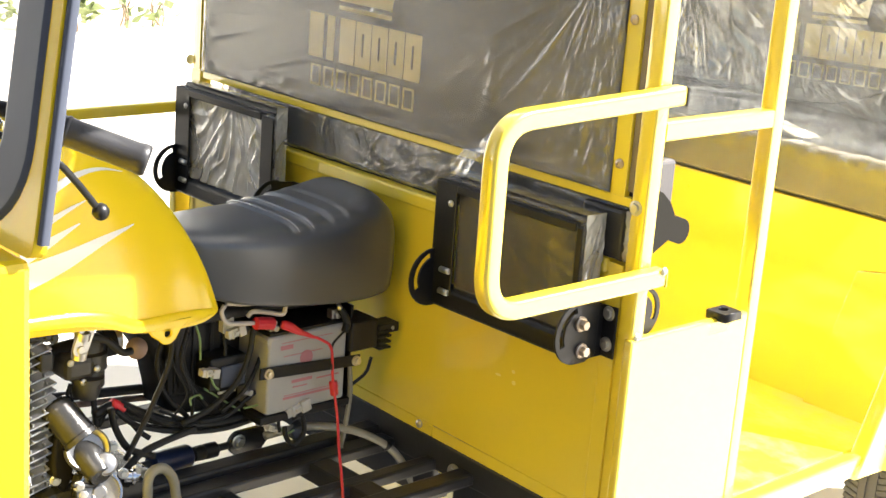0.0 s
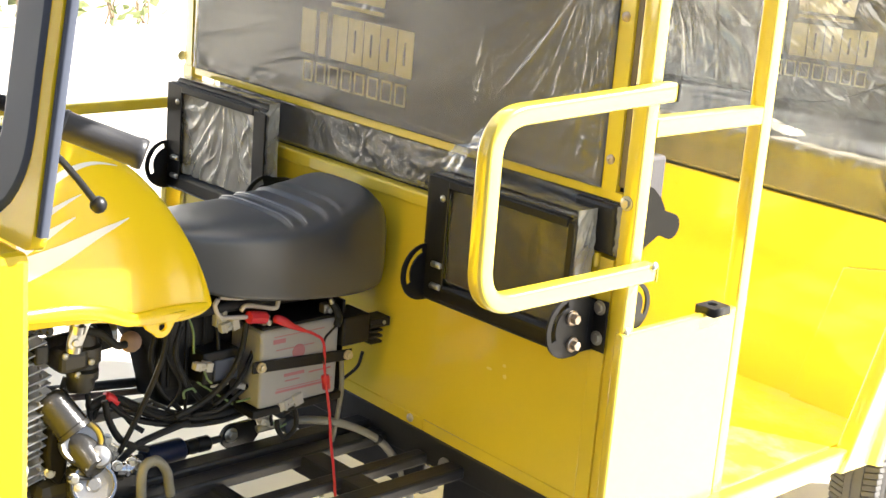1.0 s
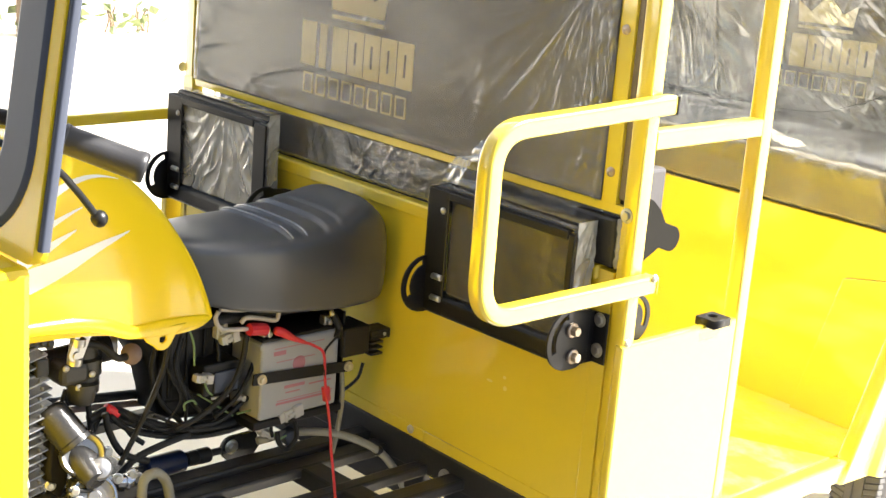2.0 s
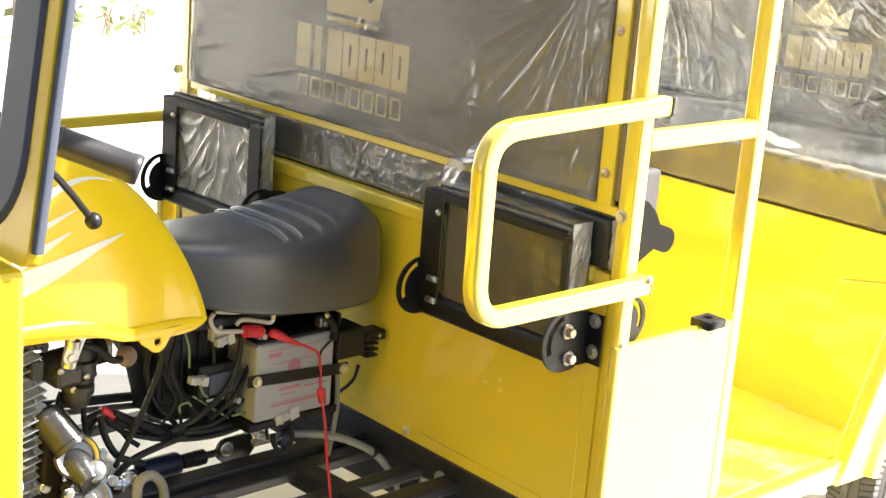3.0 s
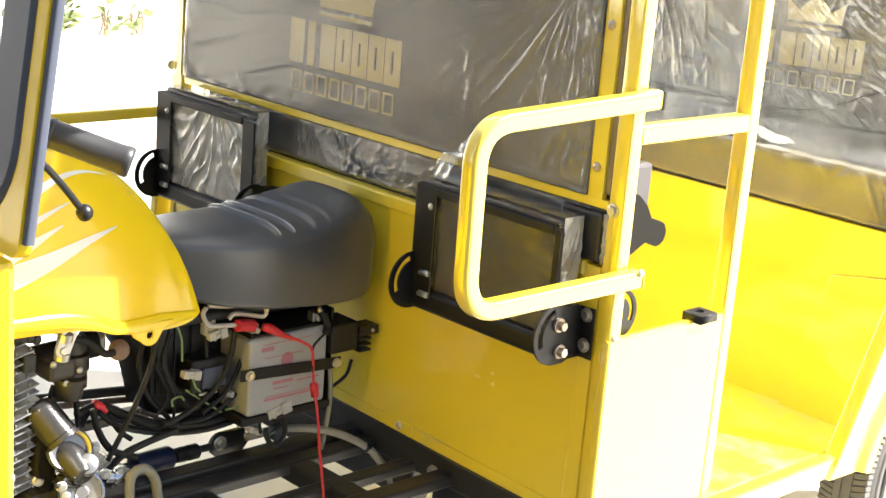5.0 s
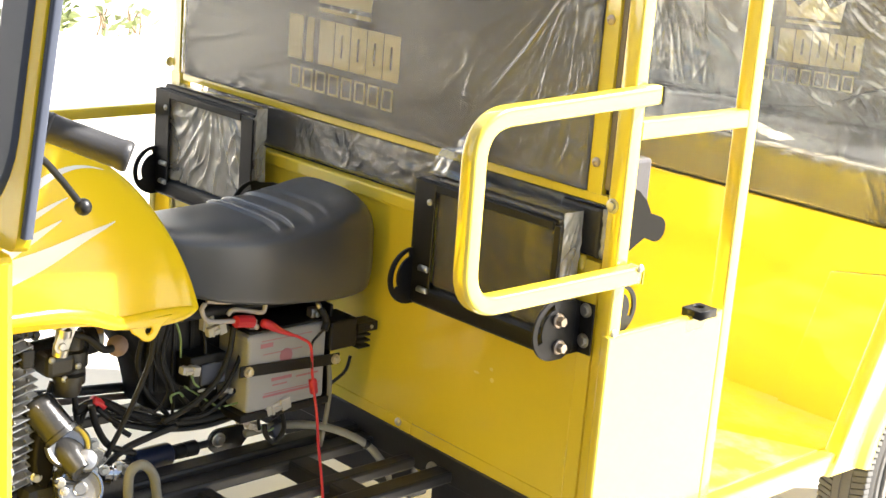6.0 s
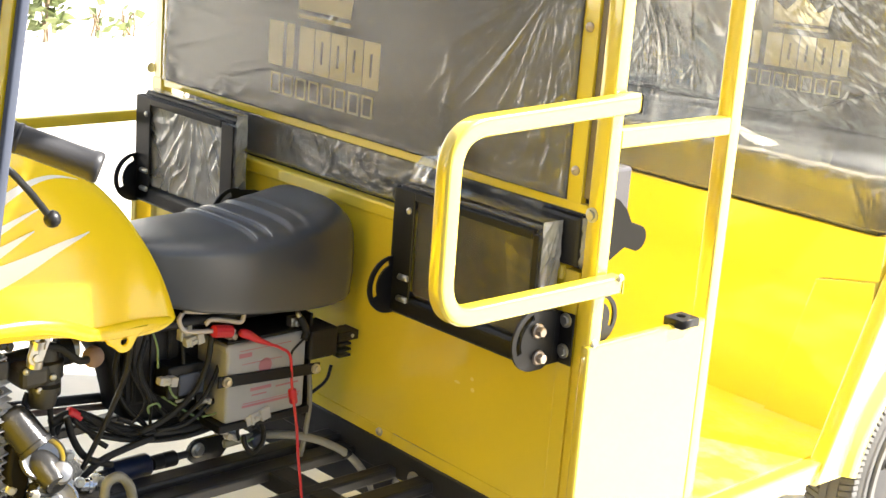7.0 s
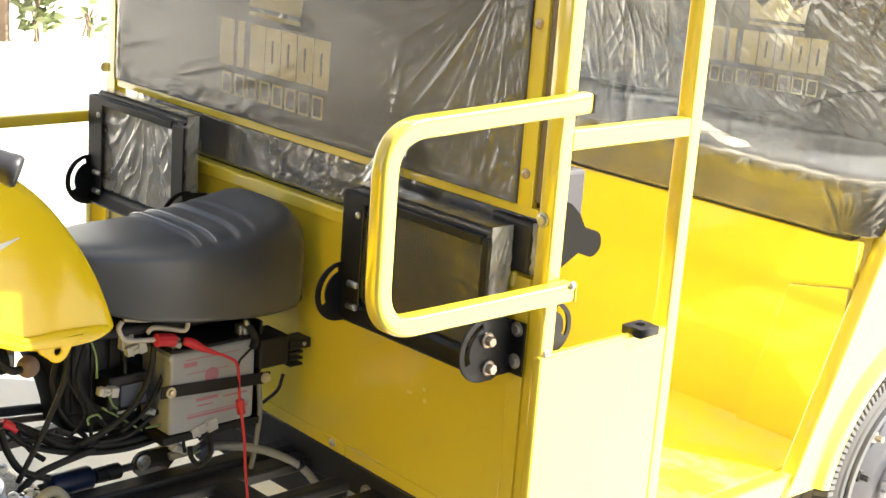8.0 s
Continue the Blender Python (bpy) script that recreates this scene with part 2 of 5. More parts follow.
def sweep_bm(pts, profile, side=None, scales=None):
    """A profile drawn along a line, with closed ends. side: the direction of the profile's first axis."""
    pts = [Vector(p) for p in pts]
    n = len(profile)
    verts, faces = [], []
    ref = Vector(side) if side else None
    for i, p in enumerate(pts):
        d = (pts[min(i + 1, len(pts) - 1)] - pts[max(i - 1, 0)]).normalized()
        if ref is None:
            ref = d.orthogonal()
        u = (ref - d * ref.dot(d)).normalized()
        if side is None:
            ref = u
        w = d.cross(u)
        k = scales[i] if scales else 1
        verts += [p + u * (a * k) + w * (b * k) for a, b in profile]
    for i in range(len(pts) - 1):
        for j in range(n):
            faces.append((i * n + j, i * n + (j + 1) % n, (i + 1) * n + (j + 1) % n, (i + 1) * n + j))
    faces.append(tuple(range(n - 1, -1, -1)))
    faces.append(tuple(range((len(pts) - 1) * n, len(pts) * n)))
    return from_data(verts, faces)


def tube(name, pts, r, mat, parent, label="", n=8, bend=None):
    path = fillet(pts, bend) if bend else spline(pts) if len(pts) > 2 else pts
    return part(name, sweep_bm(path, round_profile(r, n)), mat, parent, label, True)


def bar(name, pts, w, h, mat, parent, side, label="", bend=None, r=0.004):
    path = fillet(pts, bend) if bend else pts
    ob = part(name, sweep_bm(path, rect_profile(w, h, r), side), mat, parent, label, True)
    ob.data.set_sharp_from_angle(angle=radians(35))
    return ob


def lathe_bm(profile, axis_from, axis, n=20, caps=True):
    """Rings (radius, distance along the axis) turned about an axis."""
    o, d = Vector(axis_from), Vector(axis).normalized()
    u = d.orthogonal().normalized()
    w = d.cross(u)
    verts, faces = [], []
    for r, h in profile:
        for i in range(n):
            a = 2 * math.pi * i / n
            verts.append(o + d * h + (u * math.cos(a) + w * math.sin(a)) * r)
    for k in range(len(profile) - 1):
        for i in range(n):
            faces.append((k * n + i, k * n + (i + 1) % n, (k + 1) * n + (i + 1) % n, (k + 1) * n + i))
    if caps:
        faces.append(tuple(range(n - 1, -1, -1)))
        faces.append(tuple(range((len(profile) - 1) * n, len(profile) * n)))
    return from_data(verts, faces)


def lathe(name, profile, axis_from, axis, mat, parent, label="", n=20, caps=True):
    ob = part(name, lathe_bm(profile, axis_from, axis, n, caps), mat, parent, label)
    for p in ob.data.polygons:
        p.use_smooth = len(p.vertices) == 4
    ob.data.set_sharp_from_angle(angle=radians(40))
    return ob


def bolt(parent, at, axis, r=0.007, mat=None, h=0.006):
    """A hexagon head on a washer."""
    at, axis = Vector(at), Vector(axis).normalized()
    bm = lathe_bm([(r * 1.5, 0), (r * 1.5, h * 0.25), (r * 1.3, h * 0.32)], at, axis, 16)
    head = lathe_bm([(r, h * 0.3), (r, h * 0.9), (r * 0.85, h)], at, axis, 6)
    me = bpy.data.meshes.new("x")
    head.to_mesh(me)
    bm.from_mesh(me)
    head.free()
    bpy.data.meshes.remove(me)
    return part("bolt", bm, mat or STEEL, parent)


def screw(parent, at, axis, r=0.006, mat=None):
    return lathe("screw", [(r, 0), (r * 0.95, r * 0.35), (r * 0.6, r * 0.65), (r * 0.25, r * 0.7), (r * 0.2, r * 0.5)], at, axis, mat or STEEL, parent, n=12)


def plate(name, outlines, m, thick, mat, parent, label="", bevel=0.0008):
    """A flat plate cut to an outline, with holes; m places its plane."""
    cu = bpy.data.curves.new(name, "CURVE")
    cu.dimensions, cu.fill_mode, cu.extrude, cu.bevel_depth, cu.bevel_resolution = "2D", "BOTH", max(thick / 2 - bevel, 0.0001), bevel, 1
    for line in outlines:
        sp = cu.splines.new("POLY")
        sp.points.add(len(line) - 1)
        for p, (x, y) in zip(sp.points, line):
            p.co = (x, y, 0, 1)
        sp.use_cyclic_u = True
    tmp = bpy.data.objects.new(name, cu)
    mesh = bpy.data.meshes.new_from_object(tmp)
    mesh.transform(m)
    mesh.materials.clear()
    bpy.data.objects.remove(tmp)
    bpy.data.curves.remove(cu)
    mesh.name = name
    return link(name, mesh, mat, parent, label)


def arc(cx, cy, r, a0, a1, n=12):
    return [(cx + r * math.cos(radians(a0 + (a1 - a0) * i / n)), cy + r * math.sin(radians(a0 + (a1 - a0) * i / n))) for i in range(n + 1)]


X_PLANE = Matrix(((0, 0, 1, 0), (1, 0, 0, 0), (0, 1, 0, 0), (0, 0, 0, 1)))    # plate drawn in (y, z), facing +x
Y_PLANE = Matrix(((1, 0, 0, 0), (0, 0, -1, 0), (0, 1, 0, 0), (0, 0, 0, 1)))   # plate drawn in (x, z), facing -y


GN = 40
gv, gf = [], []
for j in range(GN + 1):
    for i in range(GN + 1):
        sx, sy = 2 * i / GN - 1, 2 * j / GN - 1
        x, y = 900 * sx * abs(sx) ** 2, 900 * sy * abs(sy) ** 2
        gv.append((x, y, GZ - 0.002 + 0.004 * noise.noise(Vector((x, y, 0)))))
for j in range(GN):
    for i in range(GN):
        gf.append((j * (GN + 1) + i, j * (GN + 1) + i + 1, (j + 1) * (GN + 1) + i + 1, (j + 1) * (GN + 1) + i))
tagged(part("ground", from_data(gv, gf), GROUND, None), "pale stone paving in bright sun", "ground", kind="structure")

# Unseen dark ground, added and shaped to cut bounced light and pale reflections.
dark_ground_line = [(-80, -9.5), (80, -9.5), (80, 0.9), (2.0, 0.9), (2.0, 0.4), (0.8, 0.4), (0.8, -0.25), (-5.0, -0.25), (-5.0, -6.2), (-80, -6.2)]
tagged(plate("road", [dark_ground_line], Matrix.Translation((0, 0, GZ - 0.02)), 0.05, ASPHALT, None, "", 0.003), "unseen dark ground, added to cut light bounced onto the cab's front", "road", kind="structure")

# Wall added out of view, to keep skylight off the bulkhead.
tagged(part("unseen_wall_south", box_bm(-1, 12, -5.3, -5.0, GZ - 0.05, GZ + 6.0, 0.01), BRICK, None), "unseen dark brick wall, added to block skylight from the cab's front", "wall", kind="structure")

# Wall added out of view, for glossy faces to mirror as dark.
tagged(part("unseen_wall_west", box_bm(-7.95, -7.75, -8.8, -5.31, GZ - 0.05, GZ + 5.0, 0.01), BRICK, None), "unseen dark brick wall, added to darken reflections in film and paint", "wall", kind="structure")

# ---- plants and fence at the yard's edge ----
def plant(x, y, w, h, n, seed):
    rnd = random.Random(seed)
    root = tagged(new("shrub"), "sunlit leafy green shrub at the foot of a fence", "shrub", "plants along the fence")
    root.location = (x, y, GZ)
    stem = bmesh.new()
    leaf = bmesh.new()
    for k in range(4):
        top = Vector((rnd.uniform(-w, w) * 0.5, rnd.uniform(-w, w) * 0.5, h * rnd.uniform(0.6, 1)))
        pts = [Vector((rnd.uniform(-0.04, 0.04), rnd.uniform(-0.04, 0.04), -0.02)), top * 0.5 + Vector((rnd.uniform(-0.05, 0.05), 0, 0)), top]
        b = sweep_bm(spline(pts, 4), round_profile(0.008, 5))
        me = bpy.data.meshes.new("x")
        b.to_mesh(me)
        stem.from_mesh(me)
        b.free()
        bpy.data.meshes.remove(me)
    for k in range(n):
        p = Vector((rnd.gauss(0, w * 0.4), rnd.gauss(0, w * 0.4), h * rnd.uniform(0.08, 1.05)))
        d = Vector((rnd.uniform(-1, 1), rnd.uniform(-1, 1), rnd.uniform(-0.5, 0.7))).normalized()
        u = d.orthogonal().normalized()
        ln, wd = rnd.uniform(0.06, 0.15), rnd.uniform(0.02, 0.045)
        nrm = d.cross(u)
        vs = [leaf.verts.new(p + q) for q in (Vector((0, 0, 0)), d * ln * 0.4 + u * wd + nrm * 0.01, d * ln, d * ln * 0.4 - u * wd + nrm * 0.01)]
        leaf.faces.new((vs[0], vs[1], vs[2]))
        leaf.faces.new((vs[0], vs[2], vs[3]))
    for nm, b, m in (("stem", stem, WOOD), ("leaves", leaf, LEAF)):
        o = part(nm, b, m, None)
        o.parent = root
    return root


for k, (x, y, w, h, n) in enumerate(((-6.84, 3.25, 0.15, 0.85, 210), (-6.98, 3.72, 0.05, 0.2, 9), (-6.96, 3.95, 0.13, 0.17, 15), (-7.1, 2.8, 0.3, 0.8, 160))):
    plant(x, y, w, h, n, k + 3)
for k in range(3):
    y = 1.83 + 0.62 * k
    post = tagged(part("fence_post", sweep_bm([(-6.95, y, GZ - 0.02), (-6.93, y + 0.03 * math.sin(k * 2.1), GZ + 2.1)], rect_profile(0.1, 0.08, 0.012)), WOOD, None), "weathered grey-brown wooden fence post", "fence post", "fence posts")
# Boards run on out of view, long and high, as an added white reflector.
for k in range(9):
    tagged(part("fence_board", box_bm(-7.83, -7.8, -5.3, 7.3, GZ - 0.03 + 0.48 * k, GZ + 0.448 + 0.48 * k, 0.003), WHITEWASH, None), "pale whitewashed fence board, extended out of view to reflect light", "fence board", "fence boards")


# ---- the three-wheeler ----
trike = tagged(new("three_wheeler"), "bright yellow three-wheeled passenger motorcycle cab, parked, seats wrapped in clear plastic", "three-wheeler")
trike.location = (0, 0, GZ)
TOP = 1.95

# front bulkhead behind the rider
def fold_line(x):
    """Height of the seam over the bulkhead's lower fold, which falls slightly towards the near side."""
    return 0.617 - 0.03 * x


bulk = plate("bulkhead", [[(-0.6, fold_line(-0.6) + 0.001), (0.5625, fold_line(0.5625) + 0.001), (0.5625, 1.024), (-0.6, 1.024)]], Matrix.Translation((0, 0.009, 0)) @ Y_PLANE, 0.018, YELLOW, trike, "yellow sheet-steel bulkhead with folded edges", 0.0004)
box("top_fold", -0.6, 0.56, -0.006, 0.02, 1.0, 1.026, YELLOW, bulk, bevel=0.004)
box("side_fold", 0.5643, 0.5925, -0.001, 0.016, 0.57, 1.02, YELLOW, bulk, bevel=0.0005)
for x0, x1 in ((-0.6, 0.1895), (0.1925, 0.5625)):
    plate("lower_fold", [[(x0, fold_line(x0) - 0.025), (x1, fold_line(x1) - 0.025), (x1, fold_line(x1) - 0.001), (x0, fold_line(x0) - 0.001)]], Matrix.Translation((0, 0.0075, 0)) @ Y_PLANE, 0.017, YELLOW, bulk, bevel=0.0004)
# Black strips added behind the gaps, to stop cab light and darken the seams.
plate("seam_blackout", [[(-0.58, fold_line(-0.58) - 0.003), (0.5, fold_line(0.5) - 0.003), (0.5, fold_line(0.5) + 0.003), (-0.58, fold_line(-0.58) + 0.003)]], Matrix.Translation((0, 0.009, 0)) @ Y_PLANE, 0.012, RUBBER, bulk, "black backing added to darken the open seam", 0.0003)
box("seam_blackout", 0.5605, 0.5665, 0.003, 0.015, 0.61, 0.99, RUBBER, bulk, "black backing added to darken the open seam", 0.0003)
box("seam_blackout", 0.187, 0.195, 0.003, 0.014, 0.588, 0.606, RUBBER, bulk, "black backing added to darken the open seam", 0.0003)
screw(bulk, (0.157, -0.001, 0.603), (0, -1, 0), 0.008)

for x, z, w, h in ((0.344, 0.759, 0.007, 0.0022), (0.379, 0.775, 0.004, 0.003), (0.382, 0.756, 0.0045, 0.004)):
    plate("paint_scuff", [[(x + w * math.cos(a), z + h * math.sin(a)) for a in [k * math.pi / 6 for k in range(12)]]], Matrix.Translation((0, -0.0002, 0)) @ Y_PLANE, 0.0006, SCUFF, bulk, "pale scuff in the paint", 0.0)

# posts
post_a = bar("front_post", [(0.6095, 0.0145, 0.54), (0.6095, 0.0145, TOP)], 0.031, 0.029, YELLOW, trike, (1, 0, 0))
bolt(post_a, (0.605, 0.0, 1.116), (0, -1, 0), 0.008)
screw(post_a, (0.625, 0.011, 0.91), (1, 0, 0), 0.007)
post_b = bar("door_post", [(0.61, 0.316, 0.54), (0.61, 0.316, TOP)], 0.03, 0.029, YELLOW, trike, (1, 0, 0))
rail = bar("side_rail", [(0.611, 0.029, 1.236), (0.611, 0.302, 1.236)], 0.028, 0.03, YELLOW, trike, (1, 0, 0))
far_post = bar("far_front_post", [(-0.6, 0.0145, 0.54), (-0.6, 0.0145, TOP)], 0.03, 0.029, YELLOW, trike, (1, 0, 0))
bolt(far_post, (-0.622, 0.0, 1.145), (-1, 0, 0), 0.007)

# guard hoop on the front post
hoop = bar("guard_hoop", [(0.641, 0.03, 1.297), (0.641, -0.35, 1.283), (0.641, -0.348, 1.012), (0.641, 0.03, 1.012)], 0.028, 0.029, YELLOW, trike, (1, 0, 0), "bent rectangular steel tube, yellow", bend=0.062, r=0.006)
box("end_plate", 0.628, 0.657, 0.029, 0.032, 1.283, 1.311, BLACK, hoop, bevel=0.0)
box("end_plate", 0.628, 0.657, 0.029, 0.032, 0.998, 1.026, YELLOW, hoop, bevel=0.001)
screw(hoop, (0.655, 0.022, 1.025), (1, 0, 0), 0.007)

# side panel
side = part("side_panel", box_bm(0.612, 0.629, -0.004, 0.297, 0.53, 0.907, 0.004), YELLOW, trike, "yellow side panel in full sun")
latch_line = [(0.006, 0), (0.05, 0), (0.05, 0.038), (0.006, 0.038)]
plate("latch_block", [latch_line, arc(0.03, 0.023, 0.01, 0, 360, 14)[:-1]], Matrix.Translation((0.595, 0.207, 0.911)) @ pose(0, 0, 0, 0, 0, 90) @ pose(0, -0.048, 0), 0.015, BLACK, side, "black plastic latch block")

# backrest frame
frame_bar = box("backrest_frame", -0.575, 0.594, 0.0, 0.012, 1.114, 1.128, YELLOW, trike, "yellow flat-bar frame", 0.001)
strip = box("upright_strip", 0.551, 0.581, -0.002, 0.01, 1.128, TOP, YELLOW, frame_bar, bevel=0.001)
for z in (1.178, 1.4, 1.62):
    screw(frame_bar, (0.565, -0.002, z), (0, -1, 0), 0.008, COPPER)
box("gap_pad", 0.5815, 0.5935, 0.003, 0.03, 1.137, TOP, GAP_PAD, frame_bar, "brown film-wrapped pad edge behind the strip", 0.002)
box("far_upright_strip", -0.6, -0.585, -0.002, 0.01, 1.128, TOP, YELLOW, frame_bar, bevel=0.001)
box("far_tab", -0.612, -0.58, -0.004, 0.004, 1.1, 1.13, YELLOW, frame_bar, bevel=0.001)


def pillow(x0, x1, z0, z1, depth, nx, nz, wrinkle, rim=0.06):
    """A padded face in the x-z plane, its middle 'depth' proud towards -y, with a wrinkle function."""
    verts, faces = [], []
    for j in range(nz + 1):
        for i in range(nx + 1):
            x, z = x0 + (x1 - x0) * i / nx, z0 + (z1 - z0) * j / nz
            ex, ez = min(x - x0, x1 - x), min(z - z0, z1 - z)
            k = min(1, ex / rim) * 1.0
            q = min(1, ez / rim)
            f = math.sqrt(max(0, 1 - (1 - k) ** 2)) * math.sqrt(max(0, 1 - (1 - q) ** 2))
            verts.append((x, -depth * f - wrinkle(x, z), z))
    for j in range(nz):
        for i in range(nx):
            a = j * (nx + 1) + i
            faces.append((a, a + 1, a + nx + 2, a + nx + 1))
    return verts, faces


def solid(verts, faces, back):
    """Closes a grid of faces with a flat back."""
    bm = from_data(verts, faces)
    edge = [e for e in bm.edges if e.is_boundary]
    ext = bmesh.ops.extrude_edge_only(bm, edges=edge)
    vs = [g for g in ext["geom"] if isinstance(g, bmesh.types.BMVert)]
    for v in vs:
        v.co.y = back
    bmesh.ops.contextual_create(bm, geom=vs)
    return bm


def streak(x, z, angle, length, width, seed, thin=4.5, warp=0.5):
    """Thin long folds that run at an angle (degrees from +x), with calm film between them: 0 to 1."""
    c, s = math.cos(radians(angle)), math.sin(radians(angle))
    u, v = x * c + z * s, z * c - x * s
    v += warp * width * noise.noise(Vector((u / length * 1.5, v / width * 0.4, seed + 5)))
    fade = max(0.0, min(1.0, 0.45 + 1.6 * noise.noise(Vector((u / length * 0.8, v / width * 0.35, seed + 11)))))
    return max(0.0, 1 - thin * abs(noise.noise(Vector((u / length, v / width, seed))))) ** 1.4 * fade


def facets(x, z, waves, seed, stretch=1.0, tilt=0.0):
    """Flat facets with sharp creases: folded waves in chance directions, bent and faded by noise. waves: (length, slope)."""
    rnd = random.Random(seed)
    d = 0.0
    for length, slope in waves:
        for k in range(3):
            a = rnd.uniform(0, math.pi) * stretch + tilt
            off = rnd.uniform(0, 50)
            w = noise.noise(Vector((x / length * 0.33 + off, z / length * 0.33, seed)))
            q = (x * math.cos(a) + z * math.sin(a)) / length + 0.9 * w + off
            fade = max(0.0, 0.55 + 1.5 * noise.noise(Vector((x / length * 0.4, z / length * 0.4, off))))
            d += abs(q % 1.0 - 0.5) * 2 * length * slope * 0.5 * fade
    return d


def front_wrinkle(x, z):
    r = math.hypot(x - 0.5, z - 1.47)
    a = math.atan2(z - 1.47, x - 0.5)
    wob = noise.noise(Vector((x * 3, z * 3, 40)))
    k = min(1, r / 0.12) * max(0, min(1, 1.25 - r / 0.32))
    fan = (max(0, 1 - 6 * abs(noise.noise(Vector((a * 9 + wob * 0.8, r * 3.0, 3.1))))) ** 1.3 * 0.0024 + max(0, 1 - 5 * abs(noise.noise(Vector((a * 17 + wob, r * 6, 5.1))))) ** 1.3 * 0.0014) * k
    flow = streak(x, z, 20, 0.4, 0.1, 7) * 0.0008 + streak(x, z, 8, 0.2, 0.035, 17) * 0.0005
    bk = max(0, min(1, 1.15 - (z - 1.13) / 0.045))
    low = (facets(x, z, ((0.03, 0.3), (0.014, 0.2)), 1, 0.4, 1.2) * 0.18 + streak(x, z, -4, 0.09, 0.016, 61) * 0.002) * bk
    edge = max(0, 1 - (0.55 - x) / 0.1)
    side_k = facets(x, z, ((0.05, 0.2), (0.02, 0.22)), 5) * edge * 0.5 + streak(x, z, 25, 0.05, 0.02, 3) * 0.003 * edge
    far = facets(x, z, ((0.04, 0.3), (0.018, 0.25)), 8, 0.5, 0.6) * max(0, 1 - (x + 0.56) / 0.08) * 0.2
    corner = streak(x, z, 60, 0.08, 0.018, 33) * 0.0015 * max(0, 1 - math.hypot((x - 0.5) / 0.1, (z - 1.2) / 0.09))
    star = 0.4 * facets(x, z, ((0.022, 0.5), (0.01, 0.4)), 23) * max(0, 1 - math.hypot((x + 0.04) / 0.09, (z - 1.325) / 0.02))
    knot = facets(x, z, ((0.02, 0.5), (0.009, 0.35)), 29) * 0.45 * max(0, 1 - math.hypot((x - 0.27) / 0.02, (z - 1.26) / 0.07))
    return 0.001 + fan + flow + low + side_k + far + corner + star + knot


back = part("front_backrest", solid(*pillow(-0.57, 0.551, 1.129, 1.78, 0.003, 60, 40, lambda x, z: 0.0, 0.004), 0.05), PAD, trike, "dark grey vinyl backrest under clear plastic film", True)
part("plastic_film", from_data(*pillow(-0.572, 0.5515, 1.1285, 1.78, 0.0042, 440, 260, front_wrinkle, 0.004)), FILM, back, "crinkled clear plastic film", True)


def print_block(name, line, x, y, z, parent, holes=()):
    plate(name, [line, *holes], Matrix.Translation((x, y, z)) @ Y_PLANE, 0.0016, PRINT, parent, bevel=0.0003)


def logo(cx, y, z0, parent, tall=1.0, turn=0.0, crown=0.0):
    """A crown over two rows of plain blocks."""
    def sk(pts):
        return [(px, pz * tall + turn * px) for px, pz in pts]
    for i in range(7):
        w = 0.0415
        x = -0.158 + i * 0.0456
        if i == 1:
            x, w = x + 0.008, 0.02
        line = sk([(x, 0), (x + w, 0), (x + w, 0.082), (x, 0.082)])
        holes = [] if i in (0, 1, 2) else [sk([(x + 0.016, 0.02), (x + 0.0235, 0.02), (x + 0.0235, 0.062), (x + 0.016, 0.062)])]
        print_block("print_block", line, cx, y, z0, parent, holes)
    for i in range(8):
        x = -0.148 + i * 0.0378
        line = sk([(x, -0.053), (x + 0.029, -0.053), (x + 0.029, -0.014), (x, -0.014)])
        hole = sk([(x + 0.0035, -0.0495), (x + 0.0255, -0.0495), (x + 0.0255, -0.0175), (x + 0.0035, -0.0175)])
        print_block("print_bar", line, cx, y, z0, parent, [hole])
    print_block("print_underline", sk([(crown - 0.073, 0.097), (crown + 0.073, 0.097), (crown + 0.073, 0.104), (crown - 0.073, 0.104)]), cx, y, z0, parent)
    print_block("print_crown", sk([(crown + px, pz) for px, pz in ((-0.073, 0.113), (0.073, 0.113), (0.08, 0.165), (0.043, 0.14), (0.0, 0.185), (-0.043, 0.14), (-0.08, 0.165))]), cx, y, z0, parent)


logo(-0.063, -0.0042, 1.2205, back)

for x, z, w, h, seed in ((0.305, 1.14, 0.05, 0.06, 81), (0.25, 1.095, 0.045, 0.075, 83)):
    cv = [(x + w * (u - 0.5), -0.016 - 0.022 * math.sin(3.0 * v) - 0.012 * u * v + facets(u * w, v * h, ((0.02, 0.4), (0.008, 0.4)), seed), z + h * (0.5 - v) + 0.01 * u) for v in [j / 16 for j in range(17)] for u in [i / 14 for i in range(15)]]
    cf = [(j * 15 + i, (j + 1) * 15 + i, (j + 1) * 15 + i + 1, j * 15 + i + 1) for j in range(16) for i in range(14)]
    part("film_flap", from_data(cv, cf), FILM_REAR, back, "loose curl of clear film", True)

# cushion edge seen between the frame and the bulkhead
def cushion_wrinkle(x, z):
    return 0.002 + 0.5 * facets(x, z, ((0.08, 0.11), (0.03, 0.15), (0.012, 0.16)), 11, 0.6, 0.1) + streak(x, z, 60, 0.06, 0.014, 19) * 0.002


cush = part("front_cushion", solid(*pillow(-0.53, 0.588, 0.985, 1.115, 0.012, 30, 8, lambda x, z: 0.0, 0.02), 0.02), PAD_BLACK, trike, "black bench cushion edge in loose plastic film", True)
for v in cush.data.vertices:
    v.co.y += 0.032
film = part("plastic_film", from_data(*pillow(-0.535, 0.59, 1.0265, 1.115, 0.012, 420, 36, cushion_wrinkle, 0.01)), FILM_DARK, cush, "loose clear plastic film", True)
